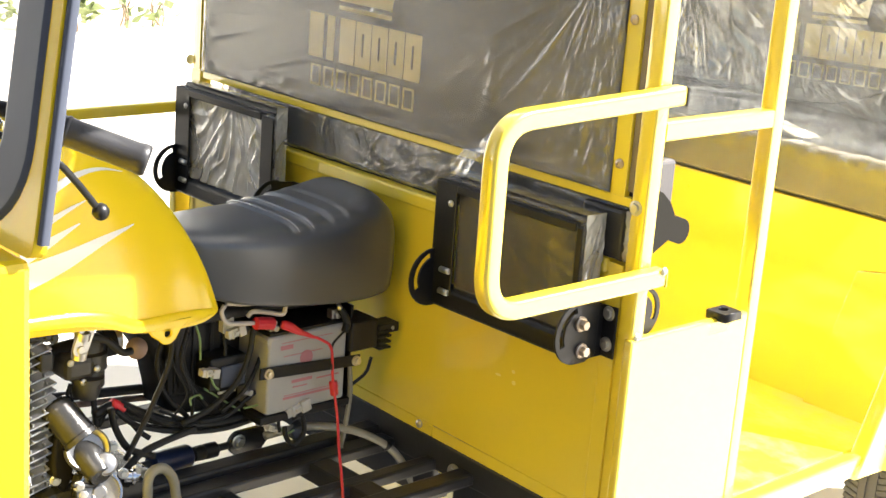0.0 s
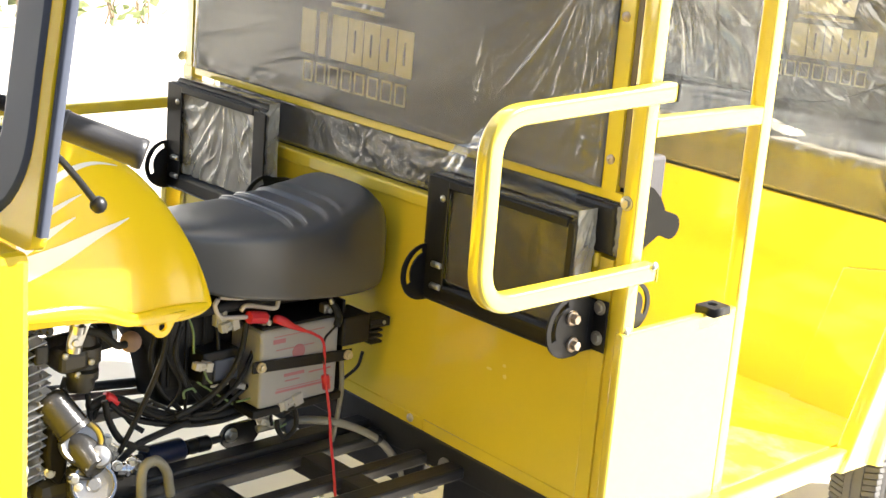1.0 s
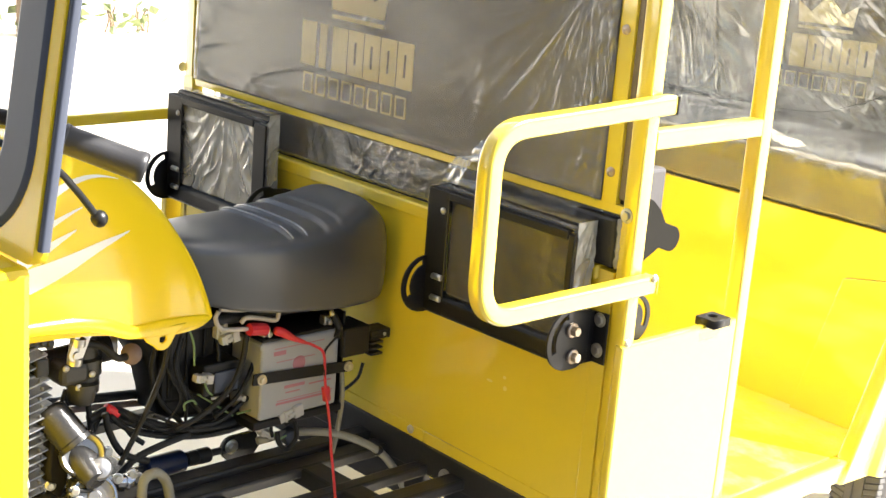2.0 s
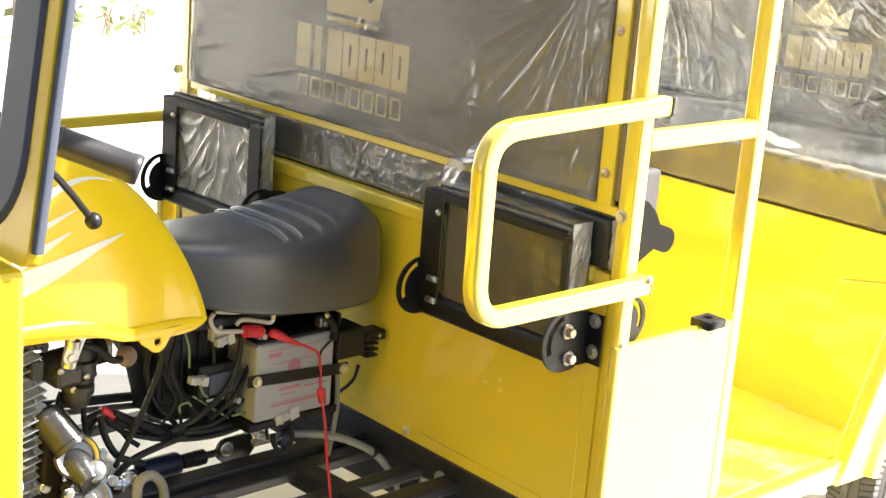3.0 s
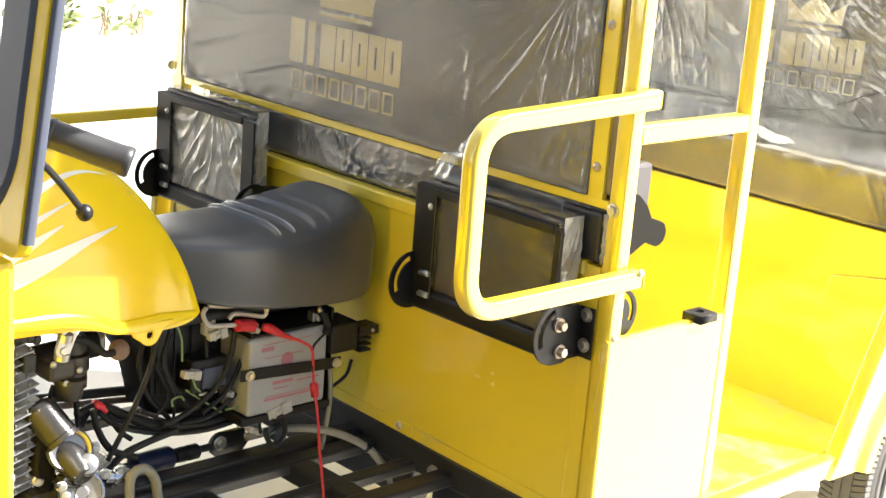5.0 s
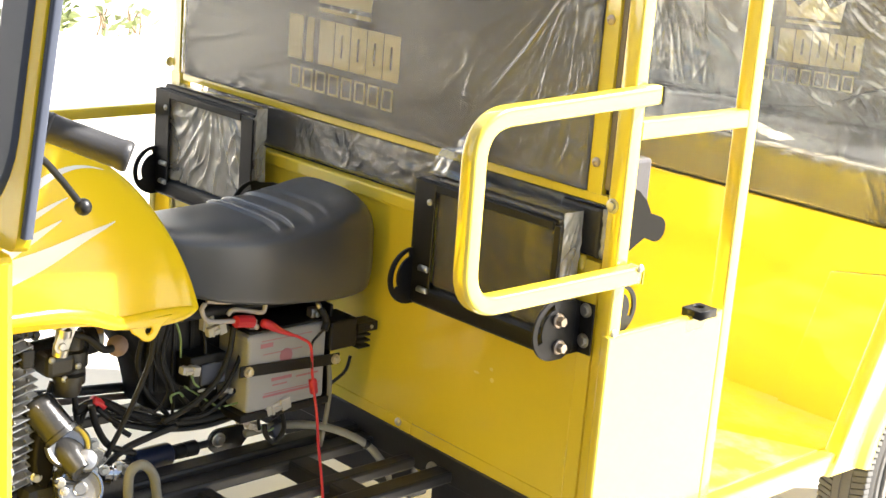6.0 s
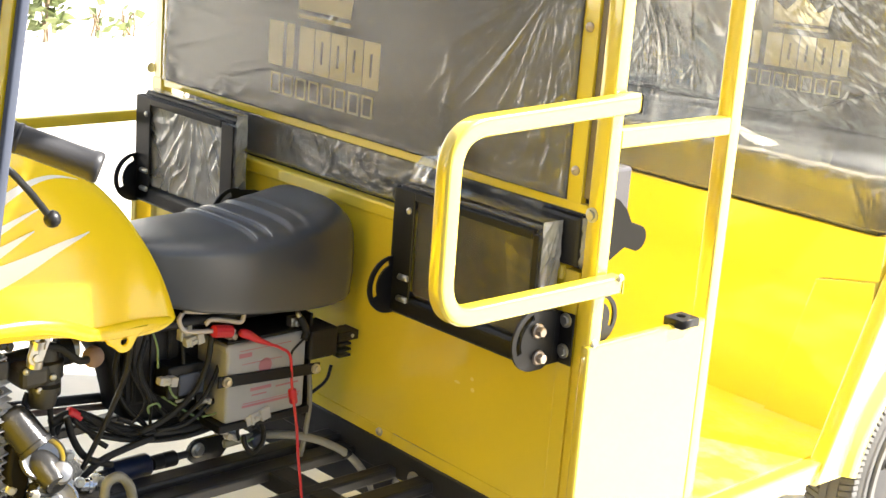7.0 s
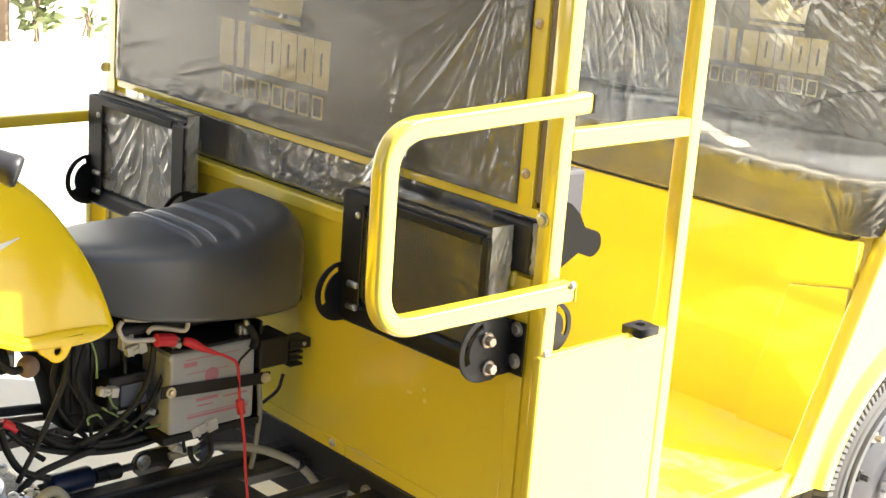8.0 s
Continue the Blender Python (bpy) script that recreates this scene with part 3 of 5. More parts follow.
for v in film.data.vertices:
    v.co.y += 0.03


end_pad = box("end_pad", 0.5, 0.589, -0.006, 0.012, 1.0265, 1.108, PAD_BLACK, trike, "black film-wrapped pad beside the post", 0.006)
ev, ef = [], []
for j in range(25):
    for i in range(9):
        ev.append((0.59 + facets(i * 0.003, j * 0.0035, ((0.02, 0.4), (0.008, 0.3)), 6), -0.007 + 0.02 * i / 8, 1.027 + 0.082 * j / 24))
for j in range(24):
    for i in range(8):
        a = j * 9 + i
        ef.append((a, a + 1, a + 10, a + 9))
part("plastic_film", from_data(ev, ef), FILM_CLOUDY, end_pad, "clear film", True)


# folding seats on the bulkhead
def fold_seat(dx, dz, cloudy):
    s = new("folding_seat")
    s.parent = trike
    s.matrix_parent_inverse = Matrix.Translation((0, 0, -GZ))
    s["label"] = "folded jump seat, black steel frame, cushion in clear film"
    s.location = (dx, 0, dz)

    def place(o):
        o.parent, o.matrix_parent_inverse = s, Matrix.Identity(4)
        return o
    def b(name, *a, mat=BLACK, bevel=0.002):
        return place(part(name, box_bm(*a, bevel), mat, None))
    # angle-iron frame
    wide, deep = (0.519, -0.03) if cloudy else (0.545, -0.012)
    b("frame_upright", 0.224, 0.274, -0.064, -0.06, 0.868, 1.085)
    b("frame_upright", 0.222, 0.226, -0.064, -0.028, 0.862, 1.085)
    b("frame_upright", wide, 0.558, -0.064, -0.06, 0.868, 1.08)
    b("frame_lip", 0.274, wide, -0.0655, -0.0615, 1.07, 1.085)
    b("frame_top", 0.229, 0.55, -0.058, -0.03, 1.081, 1.087)
    place(part("frame_bottom", sweep_bm([(0.215, -0.046, 0.882), (0.56, -0.046, 0.882)], rect_profile(0.04, 0.036, 0.012, 4), (0, 0, 1)), BLACK, None))

    def cw(x, z):
        if not cloudy:
            return 0.001 + 0.5 * facets(x, z, ((0.12, 0.1), (0.05, 0.08), (0.02, 0.05)), 44, 0.3, 0.5) + streak(x, z, -40, 0.12, 0.05, 71) * 0.002
        fx, fz = x - 0.42, z - 1.11
        ang, rad = math.atan2(fz, fx), math.hypot(fx, fz)
        tug = max(0, 1 - 3.5 * abs(noise.noise(Vector((ang * 4.2, rad * 7, 3))))) ** 1.3 * 0.003 * min(1, rad / 0.04)
        return 0.001 + tug + streak(x, z, 62, 0.1, 0.03, 55) * 0.003 + streak(x, z, 115, 0.08, 0.022, 57) * 0.001 + 0.15 * facets(x, z, ((0.04, 0.3), (0.016, 0.2)), 44)
    place(part("cushion", box_bm(0.23 if cloudy else 0.262, 0.554, -0.049, deep, 0.9, 1.095, 0.008, 4), PAD, None, smooth=True))
    fm = place(part("plastic_film", from_data(*pillow(0.24, 0.557, 0.896, 1.09 if cloudy else 1.098, 0.051 + deep, 190, 130, cw, 0.008)), FILM_CLOUDY if cloudy else FILM_SEAT, None, "", True))
    for v in fm.data.vertices:
        v.co.y += deep
    # side and top film with bright folds
    sv = [(0.555 + (0.1 if cloudy else 0.22) * facets(y, z, ((0.05, 0.3), (0.02, 0.35), (0.009, 0.2)), 9) + streak(z, y, 12, 0.06, 0.012, 77) * 0.003, y, z) for z in [0.9 + 0.199 * j / 90 for j in range(91)] for y in [-0.054 + (deep + 0.055) * i / 24 for i in range(25)]]
    sf = [(j * 25 + i, j * 25 + i + 1, (j + 1) * 25 + i + 1, (j + 1) * 25 + i) for j in range(90) for i in range(24)]
    place(part("plastic_film", from_data(sv, sf), FILM_CLOUDY, None, "", True))
    tv = [(x, y, 1.0975 + 0.2 * facets(x, y, ((0.06, 0.12), (0.02, 0.12)), 13)) for y in [-0.054 + (deep + 0.056) * j / 12 for j in range(13)] for x in [0.24 + 0.318 * i / 120 for i in range(121)]]
    tf = [(j * 121 + i, j * 121 + i + 1, (j + 1) * 121 + i + 1, (j + 1) * 121 + i) for j in range(12) for i in range(120)]
    place(part("plastic_film", from_data(tv, tf), FILM, None, "", True))
    # hinge plates with curved slots
    for x in (0.228, 0.569):
        outer = [(-0.05, 0.958), *arc(-0.066, 0.913, 0.05, 80, 270, 20), (-0.045, 0.863), (-0.022, 0.872), (-0.02, 0.955)]
        slot = arc(-0.06, 0.912, 0.047, 105, 205, 12) + arc(-0.06, 0.912, 0.036, 205, 105, 12)
        hp = place(plate("hinge_plate", [outer, slot], Matrix.Translation((x, 0, 0)) @ X_PLANE, 0.004, BLACK, None))
        for y, z in ((-0.062, 0.929), (-0.056, 0.884)) if x > 0.4 else ():
            place(bolt(None, (x + 0.002, y, z), (1, 0, 0), 0.0082, COPPER, 0.014))
    b("bracket", 0.566, 0.57, -0.05, -0.004, 0.866, 0.952, bevel=0.001)
    place(plate("bracket_foot", [[(0.553, 0.868), (0.596, 0.868), (0.596, 0.952), (0.553, 0.95)]], Matrix.Translation((0, -0.006, 0)) @ Y_PLANE, 0.004, BLACK, None))
    for z in (0.94, 0.889):
        place(bolt(None, (0.581, -0.008, z), (0, -1, 0), 0.008, STEEL, 0.006))
    place(screw(None, (0.262, -0.064, 1.05), (0, -1, 0), 0.006))
    for z in (0.933, 0.895):
        place(part("hinge_pin", lathe_bm([(0.0055, 0), (0.0055, 0.02), (0.0045, 0.022)], (0.25, -0.066, z), (1, 0, 0), 10), STEEL, None, "", True))
    return s


fold_seat(0.0, 0.0, False)
fold_seat(-0.8, 0.017, True)

# floor, rear bench, rear backrest
floor = box("cab_floor", -0.62, 0.62, 0.018, 0.866, 0.515, 0.555, FLOOR, trike, "yellow sheet-steel cab floor, dusty, with sun glare paled into its colour", 0.004)
box("sill", 0.6205, 0.65, 0.018, 0.775, 0.5145, 0.5545, YELLOW, floor, "yellow door sill", 0.004)
bench = box("bench_front", -0.6, 0.622, 0.862, 0.88, 0.52, 0.971, YELLOW, trike, "yellow bench front panel", 0.003)


def bench_front_y(x):
    """The cushion's front line: straight, then rounding back at its end."""
    k = max(0.0, min(1.0, (x - 0.545) / 0.095))
    return 0.86 + 0.085 * (1 - math.sqrt(max(0.0, 1 - k * k)))


# Black strip drawn in place of the shadow gap below the cushion.
box("seam_shadow_strip", -0.6, 0.6, 0.866, 0.9, 0.971, 0.98, PAD_BLACK, bench, "black strip standing in for the shadow gap under the cushion", 0.001)
bench_line = [(-0.6, 1.34), (-0.6, 0.864)] + [(x, bench_front_y(x) + 0.004) for x in [0.54 + 0.095 * math.sin(k * math.pi / 24) for k in range(13)]] + [(0.636, 1.34)]
bc = plate("bench_cushion", [bench_line], Matrix.Translation((0, 0, 1.0295)), 0.099, PAD, trike, "rear bench cushion wrapped in clear plastic film", 0.006)
bv, bf = [], []
for j in range(151):
    for i in range(521):
        x = -0.605 + 1.245 * i / 520
        s = j / 150 * 0.62
        y, z = (bench_front_y(x), 0.977 + s) if s < 0.104 else (bench_front_y(x) + (s - 0.104), 1.081)
        rag = max(0, 1 - abs(s - 0.095) / 0.035)
        front_w = max(0, min(1, (0.13 - s) / 0.04))
        d = 0.6 * facets(x, s, ((0.2, 0.03), (0.06, 0.05), (0.025, 0.05)), 21, 0.5, 0.9) * front_w + rag * (0.6 * facets(x, s, ((0.05, 0.3), (0.02, 0.45), (0.009, 0.35)), 2) + streak(x, s, 130, 0.05, 0.012, 91) * 0.007)
        d += streak(x, s, 14, 0.5, 0.13, 93, 2.5) * 0.004 * (1 - front_w)
        fx, fs = x - 0.585, s - 0.02
        gather = max(0, 1 - 3.2 * abs(noise.noise(Vector((math.atan2(fs + 0.03, fx) * 5.5, math.hypot(fx, fs) * 9, 6))))) * 0.007
        d += gather * max(0, min(1, (x - 0.53) / 0.03)) * front_w
        bv.append((x, y - 0.002 - d * front_w, z + 0.002 + d * (1 - front_w)))
for j in range(150):
    for i in range(520):
        a = j * 521 + i
        bf.append((a, a + 1, a + 522, a + 521))
# The front takes the shaded copy of the film, the top the lit copy.
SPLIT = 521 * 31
part("film_skirt", from_data(bv[:SPLIT], bf[:520 * 30]), FILM_BENCH_SHADED, bc, "crumpled clear plastic film", True)
part("film_top", from_data(bv[SPLIT - 521:], [tuple(i - SPLIT + 521 for i in f) for f in bf[520 * 30:]]), FILM_BENCH_LIT, bc, "bench film's top, its sunlit paleness put into haze and tint", True)
# torn film standing up off the front edge
fv = [(0.17 + 0.115 * u + 0.03 * v, 0.852 + 0.05 * v + 0.02 * u, 1.086 + (0.028 * math.sin(math.pi * min(1, v * 0.85 + 0.15)) + 0.012) * (1 - u) ** 0.7 + facets(u * 0.12, v * 0.1, ((0.04, 0.3), (0.015, 0.4)), 71)) for v in [j / 24 for j in range(25)] for u in [i / 30 for i in range(31)]]
ff = [(j * 31 + i, j * 31 + i + 1, (j + 1) * 31 + i + 1, (j + 1) * 31 + i) for j in range(24) for i in range(30)]
part("film_flap", from_data(fv, ff), FILM_BENCH_SHADED, bc, "torn flap of clear film", True)


def rear_wrinkle(x, z):
    right = max(0, min(1, (x + 0.12) / 0.25))
    bottom = max(0, min(1, 1 - (z - 1.09) / 0.07))
    broad = streak(x, z, -62, 0.5, 0.16, 31, 2.2) * 0.012 * (1 - 0.7 * right) + streak(x, z, -35, 0.3, 0.09, 35, 2.6) * 0.004
    fine = (streak(x, z, -38, 0.11, 0.024, 41, 3.2) * 0.0048 + streak(x, z, -50, 0.07, 0.015, 43, 3.0) * 0.002 + streak(x, z, -30, 0.16, 0.04, 45, 3.6) * 0.005) * (0.08 + 0.92 * right)
    cross = streak(x, z, 20, 0.12, 0.03, 47) * 0.0015 * right + streak(x, z, 75, 0.2, 0.05, 49) * 0.003
    fine += (streak(x, z, -44, 0.1, 0.011, 55, 3.4) * 0.0022 + streak(x, z, -33, 0.07, 0.009, 57, 3.2) * 0.0016) * (0.15 + 0.85 * right)
    fine += streak(x, z, -70, 0.22, 0.03, 59, 4.0) * 0.005 * (1 - right)
    hem = (0.35 * facets(x, z, ((0.09, 0.25), (0.035, 0.3), (0.015, 0.2)), 31) + streak(x, z, 12, 0.15, 0.035, 51) * 0.005) * bottom
    return 0.004 + broad + fine + cross + hem + (0.05 + 0.1 * right) * facets(x, z, ((0.12, 0.1), (0.03, 0.1)), 37)


rb = part("rear_backrest", solid(*pillow(-0.61, 0.61, 1.05, 1.72, 0.05, 40, 30, lambda x, z: 0.0, 0.08), 0.02), PAD, trike, "rear backrest wrapped in crumpled clear film", True)
rf = part("plastic_film", from_data(*pillow(-0.615, 0.615, 1.045, 1.73, 0.051, 600, 330, rear_wrinkle, 0.08)), FILM_REAR, rb, "crumpled clear plastic film", True)
for o in (rb, rf):
    for v in o.data.vertices:
        v.co.y += 1.325
# Black line for the contact shade under the backrest and at the film's hem.
hem_shade_line = [(-0.58, 1.088), (-0.3, 1.087), (-0.08, 1.086), (0.02, 1.089), (0.111, 1.1), (0.169, 1.118), (0.304, 1.176), (0.42, 1.2)]
hem_shade_pts = [Vector((x, 1.314 - 0.051 * math.sqrt(1 - max(0.0, 1 - (z - 1.045) / 0.08) ** 2), z)) for x, z in hem_shade_line]
part("hem_shade", sweep_bm(spline(hem_shade_pts, 5), round_profile(0.0016, 6)), PAD_BLACK, rb, "black line drawn for the shade under the backrest and along the film's hem", True)
logo(0.078, 1.2675, 1.197, rb, 0.93, 0.035, 0.018)

# rear side with wheel arch
HUB = (1.126, GZ + 0.284)
arch_line = [(0.685, 0.515), (0.708, 0.56), (0.902, 0.955), (0.965, 1.09), (1.9, 1.09), (1.9, 0.515)] + arc(HUB[0], HUB[1], 0.335, 20, 165, 24)
plate("rear_side", [arch_line], Matrix.Translation((0.64, 0, 0)) @ X_PLANE, 0.034, YELLOW, trike, "yellow rear side with wheel arch", 0.004)
plate("rear_side", [arch_line], Matrix.Translation((-0.64, 0, 0)) @ X_PLANE, 0.034, YELLOW, trike, "", 0.004)
lip = [(0.335, 0.63), (0.335, 0.668), (0.338, 0.673), (0.356, 0.673), (0.363, 0.669), (0.374, 0.66), (0.382, 0.6565), (0.39, 0.6555)]
lv = [(x, HUB[0] + q * math.cos(radians(a)), HUB[1] + q * math.sin(radians(a))) for a in [14 + 152 * k / 60 for k in range(61)] for q, x in lip]
lf = [(k * 8 + i, (k + 1) * 8 + i, (k + 1) * 8 + i + 1, k * 8 + i + 1) for k in range(60) for i in range(7)]
part("arch_lip", from_data(lv, lf), YELLOW, trike, "pressed lip round the wheel arch", True)
plate("wheel_box", [[(0.412, 0.556), (0.62, 0.556), (0.62, 0.882), (0.492, 0.859)]], Matrix.Translation((0, 0.854, 0)) @ Y_PLANE, 0.014, YELLOW, trike, "yellow inner wheel box", 0.001)
box("rear_wall", -0.62, 0.62, 1.4, 1.43, 0.555, 1.06, YELLOW, trike, bevel=0.002)


def wheel(x, y, z, sgn, name="rear_wheel"):
    w = lathe(name, [(0.05, -0.03), (0.05, 0.03)], (x, y, z), (sgn, 0, 0), STEEL, trike, "road wheel with chrome rim and ribbed tyre")
    lathe("tyre", [(0.213, -0.05), (0.232, -0.06), (0.255, -0.057), (0.274, -0.042), (0.279, -0.02), (0.279, 0.02), (0.274, 0.042), (0.255, 0.057), (0.236, 0.06), (0.225, 0.055), (0.214, 0.045), (0.21, -0.045)], (x, y, z), (sgn, 0, 0), TYRE, w, "grey dusty tyre", 64, False)
    lathe("bead_ring", [(0.246, 0.0583), (0.248, 0.061), (0.251, 0.0585)], (x, y, z), (sgn, 0, 0), TYRE, w, "", 64, False)
    for i in range(132 if sgn > 0 else 0):
        a = 2 * math.pi * i / 132
        for sd in (-1, 1):
            bm = box_bm(-0.017, 0.017, -0.0057, 0.0057, 0.262, 0.282, 0.0015, 1) if i == 0 and sd == -1 else None
            o = part("tread_block", bm, TYRE, w) if bm else link("tread_block", block_mesh, TYRE, w)
            if bm:
                block_mesh = o.data.copy()
                block_mesh.materials.clear()
            o.matrix_basis = Matrix.Translation((x, y, z)) @ Matrix.Rotation(a + 0.03 * sd, 4, "X") @ Matrix.Translation((0.037 * sd, 0, 0)) @ Matrix.Rotation(0.25 * sd, 4, "Z")
    for sd in (-0.012, 0.012):
        lathe("tread_ring", [(0.274, sd - 0.009), (0.283, sd - 0.008), (0.283, sd + 0.008), (0.274, sd + 0.009)], (x, y, z), (1, 0, 0), TYRE, w, "", 48, False)
    lathe("rim", [(0.216, 0.045), (0.229, 0.058), (0.2285, 0.066), (0.222, 0.069), (0.214, 0.064), (0.209, 0.05), (0.203, 0.03), (0.197, 0.012)], (x, y, z), (sgn, 0, 0), ALUM, w, "dull chromed rim lip", 56, False)
    lathe("rim_disc", [(0.206, 0.0), (0.2, 0.012), (0.188, 0.02), (0.16, 0.024), (0.145, 0.03), (0.12, 0.044), (0.1, 0.046), (0.05, 0.04)], (x, y, z), (sgn, 0, 0), RIM, w, "dull grey steel rim disc", 56, False)
    lathe("hub_cap", [(0.075, 0.04), (0.073, 0.07), (0.06, 0.09), (0.03, 0.1), (0.0, 0.102)], (x, y, z), (sgn, 0, 0), CHROME, w, n=32)
    for i in range(14):
        a = 2 * math.pi * i / 14 + 0.1
        q = 0.19 if i % 2 else 0.174
        at = (x, y + q * math.cos(a), z + q * math.sin(a))
        nut = lathe("wheel_nut", [(0.014, 0.022), (0.014, 0.05), (0.0115, 0.054), (0.007, 0.054), (0.007, 0.07), (0.005, 0.072)], at, (sgn, 0, 0), BRASS if i % 4 == 1 else CARB, w, n=6)
        lathe("washer", [(0.02, 0.024), (0.02, 0.029), (0.013, 0.03)], at, (sgn, 0, 0), RIM, nut, n=16)
    return w


wheel(0.59, HUB[0], HUB[1], 1)
wheel(-0.59, HUB[0], HUB[1], -1)

# canopy on the posts, unseen; its size and translucency are set for the light
box("rider_roof", -0.8, 0.8, -1.0, -0.024, TOP, TOP + 0.006, DIM_CANVAS, trike, "unseen cream canvas roof over the rider, set to dim the light through it", 0.002)
box("canopy", -0.8, 0.8, -0.02, 1.5, TOP, TOP + 0.006, CANVAS, trike, "unseen cream canvas roof, set to pass soft light into the cab", 0.002)

# far side
bar("far_side_bar", [(-0.64, -0.95, 1.045), (-0.64, 0.0, 1.045)], 0.02, 0.024, YELLOW, trike, (1, 0, 0))
box("far_side_panel", -0.66, -0.64, -0.02, 0.3, 0.53, 0.87, YELLOW, trike, bevel=0.004)

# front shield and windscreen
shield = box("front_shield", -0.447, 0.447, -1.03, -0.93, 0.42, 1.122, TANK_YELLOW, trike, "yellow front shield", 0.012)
bolt(shield, (0.425, -0.93, 0.825), (0, 1, 0), 0.008)
LEAN = Matrix.Translation((0, -0.931, 1.126)) @ Matrix.Rotation(radians(-7.4), 4, "X") @ Matrix(((1, 0, 0, 0), (0, 0, -1, 0), (0, 1, 0, 0), (0, 0, 0, 1)))


def rounded(x0, x1, z0, z1, r, n=8):
    return arc(x1 - r, z1 - r, r, 0, 90, n) + arc(x0 + r, z1 - r, r, 90, 180, n) + arc(x0 + r, z0 + r, r, 180, 270, n) + arc(x1 - r, z0 + r, r, 270, 360, n)


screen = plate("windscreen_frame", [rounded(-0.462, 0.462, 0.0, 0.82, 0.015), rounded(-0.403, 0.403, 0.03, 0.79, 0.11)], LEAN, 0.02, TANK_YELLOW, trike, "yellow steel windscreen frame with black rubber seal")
plate("rubber_seal", [rounded(-0.429, 0.429, 0.018, 0.802, 0.12), rounded(-0.37, 0.37, 0.058, 0.762, 0.09)], LEAN, 0.03, GASKET, screen, "black rubber window seal", 0.012)
edge_trim = bar("edge_trim", [LEAN @ Vector((0.468, 0.02, 0)), LEAN @ Vector((0.468, 0.82, 0))], 0.011, 0.014, GASKET, screen, (1, 0, 0), "dark rubber edge trim")
pane = plate("pane", [rounded(-0.374, 0.374, 0.054, 0.766, 0.09)], LEAN, 0.004, GLASS, screen, "clear windscreen glass", 0.0005)
pane.visible_shadow = False

# handlebar
GRIP_END, GRIP_DIR = Vector((0.352, -0.712, 1.203)), Vector((-0.584, -0.75, 0.31))
hb = tube("handlebar", [GRIP_END + GRIP_DIR * 0.06, GRIP_END + GRIP_DIR * 0.19, (0.17, -0.87, 1.24), (0.05, -0.86, 1.16), (-0.05, -0.86, 1.16), (-0.17, -0.87, 1.24), (-0.24, -0.86, 1.26), (-0.35, -0.72, 1.21)], 0.011, BLACK, trike, "black steel handlebar")
part("grip", sweep_bm([GRIP_END + GRIP_DIR * d for d in (0, 0.004, 0.012, 0.016, 0.05, 0.1, 0.15, 0.17)], round_profile(0.021, 20), None, [0.93, 1.04, 1.04, 0.98, 0.97, 0.95, 0.95, 1.0]), GRIP, hb, "black rubber grip", True)
for k in range(5):
    part("grip_rib", sweep_bm([GRIP_END + GRIP_DIR * (0.11 + k * 0.012), GRIP_END + GRIP_DIR * (0.116 + k * 0.012)], round_profile(0.0212, 20)), GRIP, hb, "", True)
lever = part("lever", sweep_bm(spline([(0.2, -0.93, 1.26), (0.33, -0.9, 1.245), (0.376, -0.865, 1.225), (0.378, -0.835, 1.195), (0.383, -0.805, 1.156)]), rect_profile(0.0095, 0.0065, 0.003), (0, 0.3, 1)), BLACK, hb, "black clutch lever with ball end", True)
lathe("lever_ball", [(0.002, -0.0115), (0.007, -0.0093), (0.0107, -0.0042), (0.0115, 0), (0.0107, 0.0042), (0.007, 0.0093), (0.002, 0.0115)], (0.383, -0.801, 1.152), (0, 0, 1), BLACK, hb, n=18)

# fuel tank
TANK = [  # lower y, lower z, half width, upper y, upper z
    (-0.97, 0.93, 0.06, -0.97, 1.08), (-0.93, 0.905, 0.105, -0.95, 1.14), (-0.83, 0.90, 0.132, -0.86, 1.178), (-0.72, 0.897, 0.138, -0.74, 1.186),
    (-0.64, 0.888, 0.134, -0.655, 1.168), (-0.57, 0.868, 0.126, -0.585, 1.135), (-0.505, 0.86, 0.117, -0.53, 1.098), (-0.45, 0.863, 0.114, -0.49, 1.056), (-0.42, 0.878, 0.108, -0.462, 1.008), (-0.415, 0.89, 0.07, -0.45, 0.97)]


def tank_point(s, a, lift=0.0):
    """A point of the tank's skin: s from front to rear (0 to 1), a from the lower edge over the top (0 to 90 degrees)."""
    k = s * (len(TANK) - 1)
    i = min(int(k), len(TANK) - 2)
    rows = [TANK[max(0, i - 1)], TANK[i], TANK[i + 1], TANK[min(len(TANK) - 1, i + 2)]]
    t = k - i
    q = [0.5 * (2 * b + (c - a0) * t + (2 * a0 - 5 * b + 4 * c - d) * t * t + (3 * b - a0 - 3 * c + d) * t ** 3) for a0, b, c, d in zip(*rows)]
    ar = radians(a)
    x = (q[2] + lift) * math.copysign(abs(math.cos(ar)) ** 0.62, math.cos(ar))
    h = math.sin(ar) ** 0.85
    return Vector((x, q[0] + (q[3] - q[0]) * h, q[1] + (q[4] - q[1] + lift) * h))


NS, NA = 54, 48
tv = [tank_point(i / NS, 180 * j / NA) for i in range(NS + 1) for j in range(NA + 1)]
tf = [(i * (NA + 1) + j, i * (NA + 1) + j + 1, (i + 1) * (NA + 1) + j + 1, (i + 1) * (NA + 1) + j) for i in range(NS) for j in range(NA)]
tf += [tuple(range(NA, -1, -1)), tuple(NS * (NA + 1) + j for j in range(NA + 1))]
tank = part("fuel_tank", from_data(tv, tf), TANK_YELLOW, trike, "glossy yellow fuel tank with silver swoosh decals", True)
